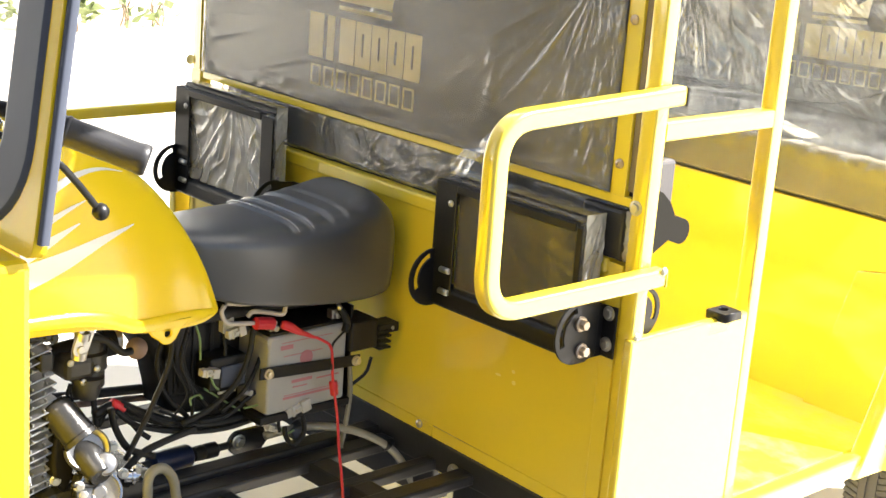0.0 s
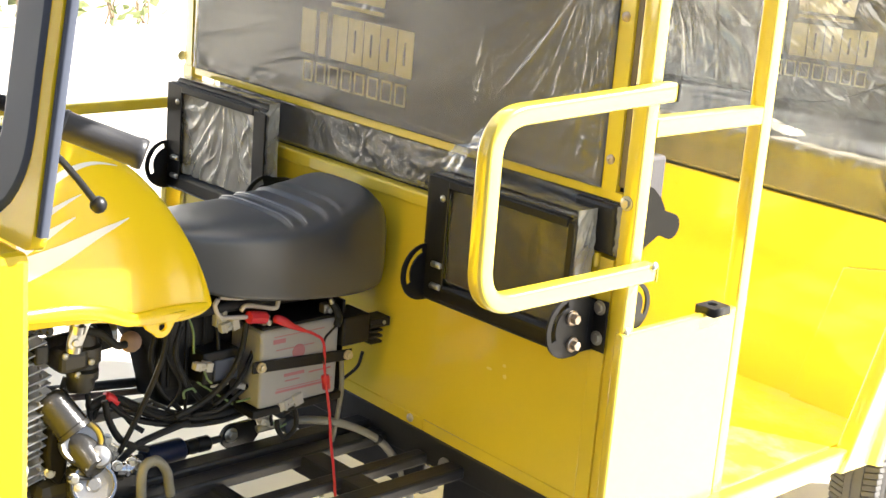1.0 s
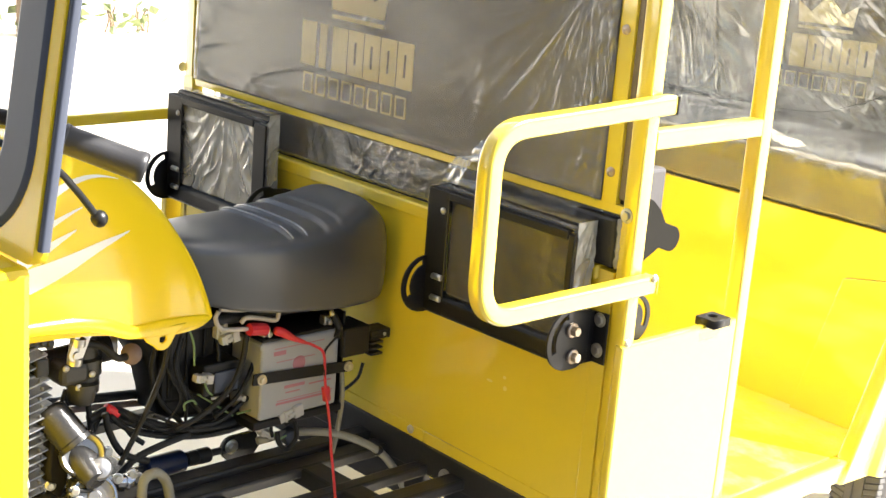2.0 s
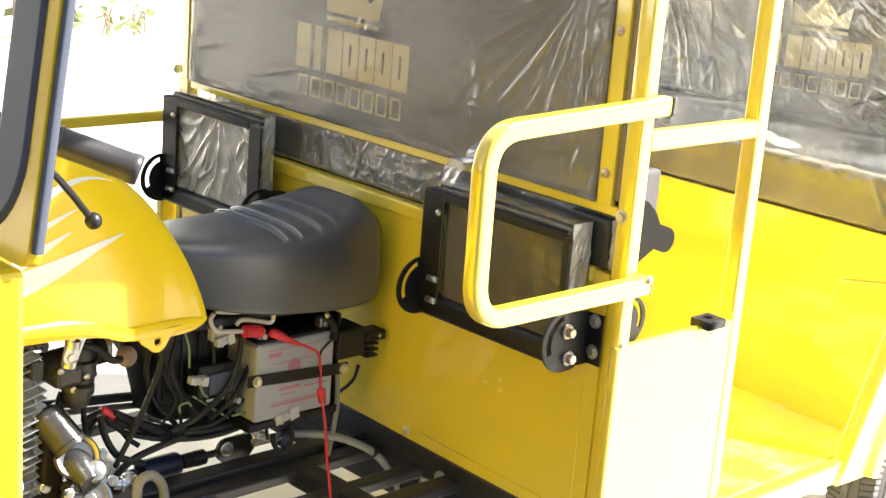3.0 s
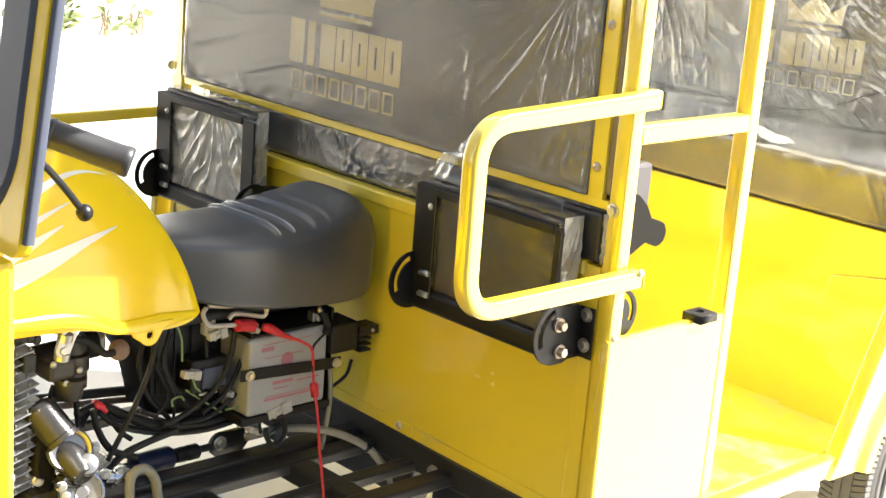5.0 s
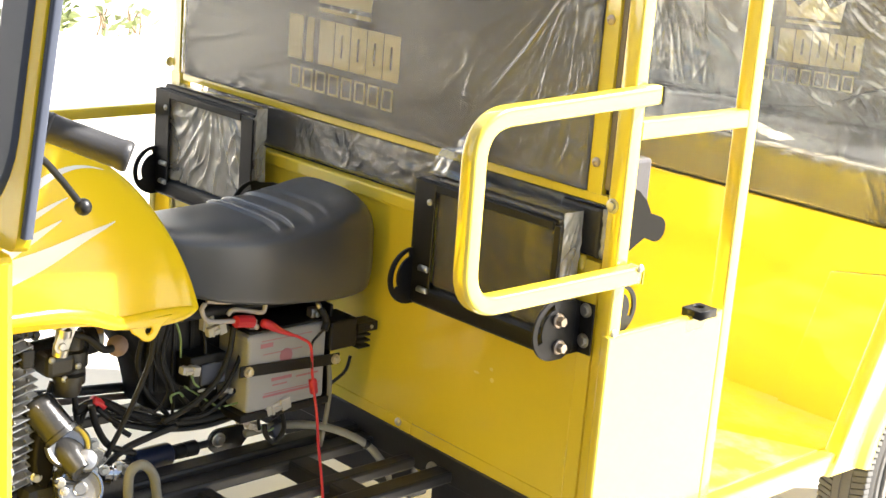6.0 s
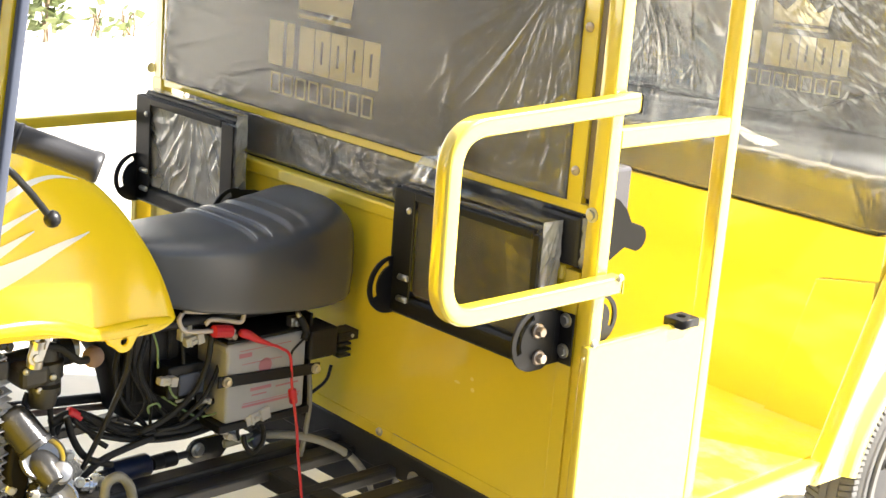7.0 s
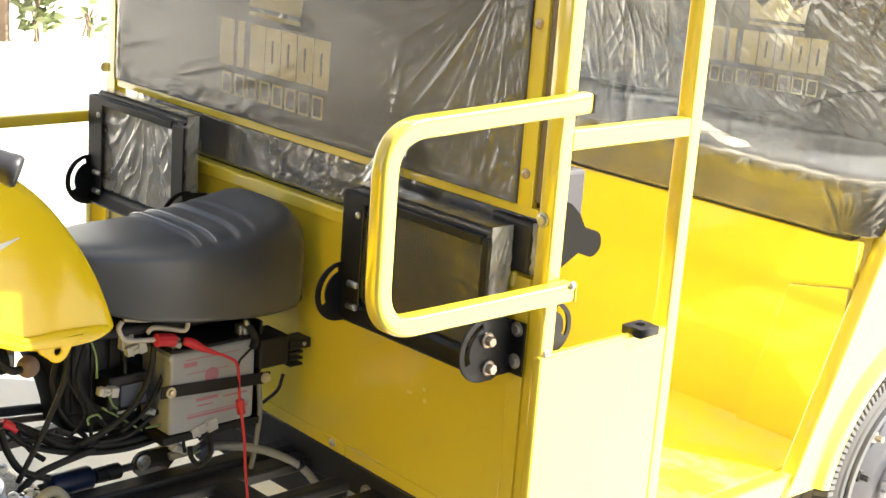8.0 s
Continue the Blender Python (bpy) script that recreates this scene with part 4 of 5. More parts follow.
SEAM = [(0.13, -0.95, 0.935), (0.141, -0.801, 0.93), (0.141, -0.77, 0.929), (0.14, -0.701, 0.926), (0.139, -0.667, 0.921), (0.137, -0.632, 0.912), (0.134, -0.601, 0.899), (0.132, -0.579, 0.891), (0.125, -0.524, 0.889), (0.12, -0.468, 0.886), (0.115, -0.434, 0.882)]
HEM = [(0.132, -0.95, 0.92), (0.144, -0.802, 0.916), (0.144, -0.767, 0.913), (0.143, -0.702, 0.907), (0.142, -0.669, 0.902), (0.14, -0.638, 0.893), (0.137, -0.604, 0.879), (0.135, -0.581, 0.875), (0.128, -0.52, 0.869), (0.122, -0.463, 0.873), (0.116, -0.429, 0.878)]
for sg in (1, -1):
    top, low = [[Vector((p[0] * sg, p[1], p[2])) for p in spline(line, 6)] for line in (SEAM, HEM)]
    kv, kf = [], []
    for p, q in zip(top, low):
        m = (p + q) / 2
        out = Vector((sg, 0, 0))
        kv += [p - out * 0.012, p - out * 0.002 + Vector((0, 0, 0.001)), p + out * 0.0015, m + out * 0.002, q + out * 0.003, q + out * 0.001 - Vector((0, 0, 0.0015)), q - out * 0.012]
    for a in range(len(top) - 1):
        for b in range(6):
            k = a * 7 + b
            kf.append((k, k + 1, k + 8, k + 7))
    bm = from_data(kv, kf)
    bmesh.ops.recalc_face_normals(bm, faces=bm.faces)
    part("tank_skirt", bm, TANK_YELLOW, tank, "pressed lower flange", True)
    tab = [(-0.566, 0.878), (-0.556, 0.862), (-0.546, 0.855), *arc(-0.528, 0.861, 0.0165, 215, 330, 9), (-0.506, 0.866), (-0.49, 0.879)]
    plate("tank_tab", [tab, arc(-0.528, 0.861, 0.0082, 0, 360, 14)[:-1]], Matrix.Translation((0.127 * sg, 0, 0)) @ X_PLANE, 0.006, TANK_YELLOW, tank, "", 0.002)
lathe("fuel_cap", [(0.035, 0), (0.036, 0.012), (0.03, 0.02), (0.0, 0.022)], (0, -0.78, 1.183), (0, 0, 1), CHROME, tank)


def decal(s0, a0, s1, a1, w0, w1, bow=0.0):
    """A tapering swoosh on the tank's skin."""
    n, verts, faces = 24, [], []
    for i in range(n + 1):
        t = i / n
        s, a = s0 + (s1 - s0) * t, a0 + (a1 - a0) * t + bow * 4 * t * (1 - t)
        w = w0 + (w1 - w0) * t
        for k in range(5):
            verts.append(tank_point(s, a + w * (k / 4 - 0.5), 0.0012))
    for i in range(n):
        for k in range(4):
            q = i * 5 + k
            faces.append((q, q + 1, q + 6, q + 5))
    part("decal", from_data(verts, faces), DECAL, tank, "silver swoosh, one of three decals and one painted reflection", True)


decal(0.27, 14.5, 0.55, 36.5, 8, 0.5, -2.5)
decal(0.28, 20.5, 0.395, 31.5, 5, 0.5)
# This one paints in a soft reflection on the tank, not a decal.
decal(0.3, 37, 0.56, 66, 5, 0.5, 3)
decal(0.32, 31, 0.42, 41, 3, 0.4)

# saddle
SADDLE = [  # y, half width, lower z, shoulder z, top z
    (-0.5, 0.018, 0.982, 0.984, 0.992), (-0.477, 0.05, 0.935, 0.98, 1.0), (-0.451, 0.073, 0.903, 0.972, 0.998), (-0.424, 0.088, 0.887, 0.966, 0.995), (-0.368, 0.108, 0.869, 0.96, 0.996), (-0.29, 0.119, 0.855, 0.954, 0.996),
    (-0.209, 0.12, 0.845, 0.954, 1.001), (-0.139, 0.117, 0.839, 0.948, 1.015), (-0.077, 0.108, 0.839, 0.932, 1.03), (-0.042, 0.1, 0.85, 0.917, 1.01), (-0.02, 0.069, 0.878, 0.907, 0.994), (-0.014, 0.028, 0.9, 0.904, 0.969)]
RIBS = ((0.488, 0.0050), (0.522, 0.0050), (0.577, 0.0045), (0.622, 0.002))


def rib_lift(s, u):
    """Stitched pads: each rises sharply behind its seam and falls away towards the next."""
    f = max(0.0, min(1.0, (0.40 - abs(u - 1)) / 0.1))
    lift = 0.0
    for s0, h in RIBS:
        d = s - s0
        if d > -0.006:
            lift += h * min(1, (d + 0.006) / 0.008) * math.exp(-max(0, d) / 0.022)
        lift -= h * 0.5 * math.exp(-((d + 0.008) / 0.005) ** 2)
    return lift * f


def saddle_point(s, u, lift=0.0):
    k = s * (len(SADDLE) - 1)
    i = min(int(k), len(SADDLE) - 2)
    rows = [SADDLE[max(0, i - 1)], SADDLE[i], SADDLE[i + 1], SADDLE[min(len(SADDLE) - 1, i + 2)]]
    t = k - i
    y, w, zl, zs, zt = [0.5 * (2 * b + (c - a0) * t + (2 * a0 - 5 * b + 4 * c - d) * t * t + (3 * b - a0 - 3 * c + d) * t ** 3) for a0, b, c, d in zip(*rows)]
    sg, u = (1, u) if u <= 1 else (-1, 2 - u)
    if u < 0.4:      # skirt, from the lower edge to the shoulder
        f = u / 0.4
        x, z = w * (0.93 + 0.07 * math.sin(f * 1.9)), zl + (zs - zl) * f
    else:            # crown
        f = (u - 0.4) / 0.6
        x, z = w * max(0.0, math.cos(f * math.pi / 2)) ** 0.55 * 0.995, zs + (zt - zs + lift) * math.sin(f * math.pi / 2) ** 0.6
    return Vector((sg * x, y, z))


NS, NA = 220, 80
sv = [saddle_point(i / NS, 2 * j / NA, rib_lift(i / NS, 2 * j / NA)) for i in range(NS + 1) for j in range(NA + 1)]
sf = [(i * (NA + 1) + j, i * (NA + 1) + j + 1, (i + 1) * (NA + 1) + j + 1, (i + 1) * (NA + 1) + j) for i in range(NS) for j in range(NA)]
sf += [tuple(range(NA, -1, -1)), tuple(NS * (NA + 1) + j for j in range(NA + 1))]
sf += [(i * (NA + 1), (i + 1) * (NA + 1), (i + 1) * (NA + 1) + NA, i * (NA + 1) + NA) for i in range(NS)]
saddle = part("saddle", from_data(sv, sf), VINYL, trike, "black vinyl rider's saddle with stitched ribs", True)
smooth = saddle.modifiers.new("smooth", "SMOOTH")
smooth.factor, smooth.iterations = 0.5, 2
# Only the two ribs that gleam get the highlight-coloured piping.
for s0, h in RIBS[:2]:
    pts = [saddle_point(s0, 1 + u, h * 0.75) for u in (-0.36, -0.28, -0.2, -0.1, 0, 0.1, 0.2, 0.28, 0.36)]
    part("rib_glint", sweep_bm(spline(pts, 4), round_profile(0.0013, 8)), WELT_GLINT, saddle, "seat piping, its highlight put into a pale metallic colour", True)

# chassis
for x0, x1, z1, y0, y1 in ((0.012, 0.052, 0.562, -0.62, 0.0), (0.056, 0.098, 0.552, -0.62, 0.0), (0.182, 0.212, 0.552, -0.62, 0.0), (0.27, 0.31, 0.56, -0.62, 0.0), (-0.34, -0.31, 0.53, -0.9, 0.0)):
    box("chassis_rail", x0, x1, y0, y1, z1 - 0.022, z1, CHASSIS, trike, bevel=0.005)
plate("cross_beam", [[(-0.58, 0.535), (0.6, 0.535), (0.6, fold_line(0.6) - 0.0255), (-0.58, fold_line(-0.58) - 0.0255)]], Matrix.Translation((0, 0.018, 0)) @ Y_PLANE, 0.044, CHASSIS, trike, "black chassis cross beam", 0.004)
box("cross_beam", -0.58, 0.195, 0.005, 0.05, 0.46, 0.534, CHASSIS, trike, bevel=0.004)
box("cross_beam", 0.25, 0.6, 0.005, 0.05, 0.46, 0.534, CHASSIS, trike, bevel=0.004)
box("cross_member", 0.0, 0.31, -0.205, -0.155, 0.515, 0.55, CHASSIS, trike, bevel=0.005)
box("cross_member", 0.02, 0.31, -0.4, -0.37, 0.49, 0.54, CHASSIS, trike, bevel=0.005)
box("cross_member", -0.2, 0.31, -0.62, -0.58, 0.49, 0.55, CHASSIS, trike, bevel=0.005)
bolt(trike, (0.26, -0.004, 0.545), (0, -1, 0), 0.011)
# engine
bay_before = set(trike.children)
engine = box("engine", -0.09, 0.05, -0.85, -0.6, 0.44, 0.6, ALUM_DARK, trike, "air-cooled engine with finned aluminium cylinder", 0.03)
box("cylinder", -0.06, 0.03, -0.80, -0.70, 0.6, 0.86, ALUM_DARK, engine, bevel=0.008)
for k in range(18):
    z = 0.612 + k * 0.0143
    end = -0.666 - 0.0021 * abs(k - 8)
    fin = box("fin", -0.085, 0.058 + 0.004 * math.sin(k * 1.7), -0.85, end, z, z + 0.003, ALUM, engine, bevel=0.0013)
    for v in fin.data.vertices:
        v.co.z += (v.co.y - end) * 0.26
    for q in range(2):
        y = -0.69 - 0.024 * q - 0.004 * (k % 2)
        box("fin_stay", 0.05, 0.058, y, y + 0.0028, z + 0.0035 + (y - end) * 0.26, z + 0.0085 + (y - end) * 0.26, ALUM, engine, bevel=0.0005)
box("fin_boss", 0.03, 0.062, -0.702, -0.68, 0.806, 0.836, ALUM_DARK, engine, bevel=0.003)
box("cylinder_head", -0.08, 0.055, -0.83, -0.69, 0.85, 0.885, ALUM_DARK, engine, bevel=0.012)
for k in range(4):
    bolt(engine, (0.056, -0.715 + 0.012 * k, 0.87 - 0.004 * k), (1, 0, 0.3), 0.006, ALUM_DARK, 0.01)
A, B = Vector((0.038, -0.668, 0.738)), Vector((0.082, -0.642, 0.688))
D = (B - A).length
lathe("starter_motor", [(0.0, -0.004), (0.022, -0.003), (0.028, 0.003), (0.029, 0.012), (0.029, D - 0.01), (0.031, D - 0.008), (0.031, D)], A, B - A, ALUM_DARK, engine, "satin grey metal starter motor", 40)
lathe("starter_collar", [(0.02, -0.012), (0.034, -0.011), (0.036, -0.008), (0.036, 0.004), (0.033, 0.008), (0.028, 0.006), (0.025, 0.001), (0.0, 0.001)], (0.09, -0.637, 0.676), (0.8, -0.3, 0.4), ALUM, engine, "pale cast starter end ring", 40)
lathe("gear_neck", [(0.027, -0.03), (0.027, 0.0), (0.024, 0.006), (0.02, 0.03), (0.018, 0.034), (0.0, 0.034)], (0.094, -0.633, 0.655), (0.75, 0.05, -0.35), ALUM_DARK, engine, "", 28)
lathe("starter_cap", [(0.0175, -0.035), (0.0175, -0.004), (0.0185, -0.003), (0.0185, 0.003), (0.016, 0.008), (0.008, 0.0105), (0.0, 0.011)], (0.118, -0.621, 0.657), (0.7, -0.35, 0.5), ALUM, engine, "", 24)
lathe("round_cover", [(0.036, -0.06), (0.036, -0.004), (0.034, 0.0), (0.031, 0.0), (0.030, -0.004), (0.012, -0.005), (0.009, -0.002), (0.0, -0.002)], (0.120, -0.631, 0.612), (0.8, -0.4, 0.45), ALUM, engine, "round machined engine cover", 36)
lathe("cover_ring", [(0.0345, -0.001), (0.035, 0.002), (0.032, 0.002), (0.0315, -0.001)], (0.120, -0.631, 0.612), (0.8, -0.4, 0.45), CHROME, engine, "", 36, False)
for k in range(5):
    a = radians(20 + 72 * k)
    bolt(engine, Vector((0.118, -0.631, 0.612)) + Vector((-0.3, 0.8, 0.1)).normalized() * 0.038 * math.cos(a) + Vector((-0.35, 0.1, 0.9)).normalized() * 0.038 * math.sin(a), (0.8, -0.4, 0.45), 0.0045, STEEL, 0.006)
for p in ((0.105, -0.580, 0.626), (0.095, -0.548, 0.621), (0.095, -0.535, 0.613), (0.125, -0.671, 0.634), (0.065, -0.678, 0.623), (0.075, -0.665, 0.690), (0.085, -0.588, 0.667)):
    bolt(engine, p, (1, -0.4, 0.2), 0.0058, STEEL, 0.01)
    lathe("washer", [(0.009, -0.002), (0.009, 0.001), (0.006, 0.0015)], p, (1, -0.4, 0.2), CHROME, engine, n=14)
lathe("hose_union", [(0.011, -0.012), (0.011, 0.0), (0.014, 0.001), (0.014, 0.006), (0.01, 0.008), (0.01, 0.014)], (0.095, -0.56, 0.612), (0.3, 0.9, -0.1), CHROME, engine, "", 18)
tube("breather_hose", [(0.125, -0.546, 0.56), (0.125, -0.545, 0.617), (0.125, -0.522, 0.629), (0.125, -0.500, 0.606), (0.125, -0.490, 0.56)], 0.0085, GREY_HOSE, engine, "grey rubber hose loop", 10)
plate("side_cover", [[(-0.674, 0.693), (-0.658, 0.675), (-0.652, 0.65), (-0.655, 0.622), (-0.664, 0.605), (-0.676, 0.62), (-0.68, 0.65)]], Matrix.Translation((0.055, 0, 0)) @ X_PLANE, 0.03, FLAT_BLACK, engine, "black rubber side cover", 0.005)
box("gear_case", -0.1, 0.075, -0.70, -0.5, 0.46, 0.607, ALUM_DARK, engine, bevel=0.02)
box("gear_flange", 0.06, 0.1, -0.655, -0.59, 0.56, 0.635, ALUM_DARK, engine, bevel=0.015)

# carburettor and fuel line
carb = lathe("carburettor", [(0.022, 0), (0.026, 0.004), (0.026, 0.03), (0.03, 0.034), (0.03, 0.058), (0.024, 0.062), (0.022, 0.085)], (0.020, -0.596, 0.749), (-0.05, 0.02, 1), CARB, trike, "dull grey carburettor", 18)
lathe("float_bowl", [(0.012, 0), (0.02, 0.003), (0.023, 0.012), (0.023, 0.03), (0.028, 0.032), (0.028, 0.04)], (0.03, -0.607, 0.735), (0.05, 0.05, 1), CARB, carb, "dull cast float bowl", 20)
box("throttle_body", -0.01, 0.05, -0.652, -0.6, 0.775, 0.812, CARB, carb, bevel=0.009)
for yy, zz in ((-0.645, 0.808), (-0.622, 0.772), (-0.598, 0.79)):
    screw(carb, (0.05, yy, zz), (1, 0, 0), 0.006)
lathe("intake_pipe", [(0.02, 0), (0.02, 0.1), (0.024, 0.1), (0.024, 0.12)], (-0.01, -0.66, 0.8), (0.1, 1, 0.1), RUBBER, carb, "", 18)
pet = lathe("fuel_tap", [(0.012, 0), (0.013, 0.012), (0.009, 0.014), (0.009, 0.03), (0.013, 0.032), (0.013, 0.045)], (0.080, -0.648, 0.826), (0.1, 0.1, 1), STEEL, carb, "zinc fuel tap", 14)
tilt = Matrix.Translation((0.088, -0.645, 0.858)) @ X_PLANE @ pose(0, 0, 0, 0, 0, -22)
plate("tap_plate", [arc(0, 0.014, 0.0125, 0, 180, 10) + arc(0, -0.014, 0.0125, 180, 360, 10), arc(0, 0.011, 0.006, 0, 360, 12)[:-1]], tilt, 0.006, STEEL, pet, "bright zinc tap plate", 0.001)
plate("tap_screw", [arc(0, -0.015, 0.0055, 0, 360, 12)[:-1]], Matrix.Translation((0.003, 0, 0)) @ tilt, 0.006, STEEL, pet, "", 0.001)
box("tap_block", 0.05, 0.08, -0.66, -0.642, 0.868, 0.886, CREAM_WIRE, carb, bevel=0.002)
tube("fuel_hose", [(0.075, -0.628, 0.856), (0.080, -0.600, 0.847), (0.085, -0.575, 0.825), (0.080, -0.555, 0.821)], 0.0065, RUBBER, carb, "black fuel hose", 10)
lathe("vent_cap", [(0.008, 0), (0.016, 0.004), (0.018, 0.014), (0.012, 0.022), (0.004, 0.024)], (0.040, -0.523, 0.809), (0.8, -0.3, 0.2), RUST, carb, "rusty round cap", 18)
lathe("intake_clamp", [(0.019, 0), (0.021, 0.002), (0.021, 0.012), (0.019, 0.014)], (0.000, -0.540, 0.815), (0.4, 1, 0), STEEL, carb, "", 20)
tube("vent_hose", [(0.030, -0.593, 0.751), (0.030, -0.591, 0.722), (0.030, -0.586, 0.682)], 0.005, RUBBER, carb)
tube("vent_hose", [(0.020, -0.627, 0.760), (0.020, -0.633, 0.742), (0.020, -0.637, 0.719)], 0.004, RUBBER, carb)

# frame tubes and air box
tube("frame_tube", [(-0.090, -0.627, 0.696), (-0.090, -0.503, 0.683), (-0.090, -0.393, 0.670), (-0.090, -0.226, 0.642)], 0.009, CHASSIS, trike)
tube("frame_tube", [(-0.090, -0.627, 0.680), (-0.090, -0.503, 0.666), (-0.090, -0.393, 0.653), (-0.090, -0.225, 0.625)], 0.006, RUST, trike)
tube("frame_spine", [(0, -0.92, 0.95), (0, -0.6, 0.87), (0, -0.3, 0.83), (0, 0.0, 0.82)], 0.018, CHASSIS, trike)
for x in (0.05, -0.05):
    tube("seat_rail", [(x, -0.5, 0.845), (x, -0.25, 0.84), (x, 0.0, 0.845)], 0.011, CHASSIS, trike)
air = plate("air_box", [[(-0.515, 0.86), (-0.475, 0.81), (-0.452, 0.775), (-0.435, 0.735), (-0.425, 0.70), (-0.42, 0.672), (-0.40, 0.66), (-0.34, 0.652), (-0.2, 0.655), (-0.2, 0.87), (-0.5, 0.875)]], Matrix.Translation((-0.045, 0, 0)) @ X_PLANE, 0.08, BLACK, trike, "black plastic air box", 0.012)
box("air_box_lid", -0.01, 0.012, -0.44, -0.33, 0.69, 0.84, BLACK, air, bevel=0.008)
for k in range(3):
    box("lid_rib", 0.008, 0.016, -0.43 + 0.035 * k, -0.422 + 0.035 * k, 0.7, 0.83, BLACK, air, bevel=0.002)
tray = box("battery_tray", -0.035, 0.088, -0.3, -0.1, 0.638, 0.652, BLACK, trike, "black steel battery tray", 0.002)
box("tray_back", -0.04, -0.03, -0.33, -0.06, 0.6, 0.84, BLACK, tray, bevel=0.004)
box("tray_side", -0.035, 0.07, -0.096, -0.09, 0.62, 0.82, BLACK, tray, bevel=0.002)
strap = part("battery_strap", sweep_bm([(0.0885, -0.306, 0.735), (0.0885, -0.086, 0.721)], rect_profile(0.004, 0.021, 0.0015), (1, 0, 0)), BLACK, tray, "black steel hold-down strap")
lathe("strap_bolt", [(0.0095, 0), (0.0095, 0.003), (0.006, 0.003), (0.006, 0.009), (0.003, 0.01)], (0.0905, -0.29, 0.734), (1, 0, 0), BRASS, tray, n=12)
lathe("strap_bolt", [(0.0095, 0), (0.0095, 0.003), (0.006, 0.003), (0.006, 0.009), (0.003, 0.01)], (0.0905, -0.096, 0.722), (1, 0, 0), BRASS, tray, n=12)

# electrics
reg = box("rectifier", 0.03, 0.095, -0.112, -0.05, 0.74, 0.795, BLACK, trike, "black finned rectifier", 0.004)
for k in range(4):
    box("cooling_fin", 0.05, 0.1, -0.05, -0.022, 0.735 + k * 0.011, 0.7395 + k * 0.011, BLACK, reg, bevel=0.001)
box("fixing_tab", 0.06, 0.098, -0.05, -0.004, 0.764, 0.782, BLACK, reg, bevel=0.002)
lathe("tab_hole", [(0.004, 0), (0.004, 0.001)], (0.0985, -0.02, 0.773), (1, 0, 0), STEEL, reg, n=10)
rel = box("relay_box", 0.0, 0.055, -0.385, -0.31, 0.706, 0.765, BLACK, trike, "black relay with grey cover", 0.004)
box("relay_cover", 0.055, 0.06, -0.365, -0.315, 0.712, 0.75, GASKET, rel, bevel=0.003)
box("relay_edge", 0.056, 0.061, -0.37, -0.335, 0.702, 0.706, WHITE_PLASTIC, rel, bevel=0.001)
for a, r, (w, d, h) in (((0.060, -0.341, 0.811), 12, (0.02, 0.035, 0.02)), ((0.060, -0.391, 0.746), -10, (0.02, 0.034, 0.016)), ((0.050, -0.353, 0.821), 0, (0.02, 0.02, 0.03)), ((0.080, -0.218, 0.654), 14, (0.025, 0.05, 0.022)), ((0.060, -0.251, 0.615), -20, (0.02, 0.03, 0.014)), ((0.050, -0.304, 0.690), -15, (0.012, 0.02, 0.01))):
    bm = box_bm(-w * 0.35, w * 0.35, -d / 2, d * 0.1, -h * 0.4, h * 0.4, 0.0015)
    for dims in ((-w / 2, w / 2, d * 0.1, d / 2, -h / 2, h / 2), (-w * 0.4, w * 0.44, -d * 0.3, -d * 0.2, -h * 0.46, h * 0.46), (w * 0.3, w * 0.5, -d * 0.15, d * 0.2, -h * 0.12, h * 0.12)):
        extra = box_bm(*dims, 0.001, 1)
        me = bpy.data.meshes.new("x")
        extra.to_mesh(me)
        bm.from_mesh(me)
        extra.free()
        bpy.data.meshes.remove(me)
    o = part("connector", bm, WHITE_PLASTIC, rel, "white plastic wire connector")
    o.matrix_basis = Matrix.Translation(a) @ pose(0, 0, 0, r, 0, 0)
o = part("connector", box_bm(-0.012, 0.012, -0.014, 0.014, -0.012, 0.012, 0.004), GASKET, rel, "blue-grey rubber connector")
o.matrix_basis = Matrix.Translation((0.060, -0.199, 0.599)) @ pose(0, 0, 0, 25, 0, 0)
loom = tube("wiring_loom", [(0.030, -0.212, 0.653), (0.030, -0.272, 0.640), (0.030, -0.331, 0.635), (0.030, -0.411, 0.647), (0.030, -0.483, 0.676), (0.030, -0.546, 0.710), (0.030, -0.591, 0.703)], 0.0085, RUBBER, trike, "taped black wiring loom", 10)
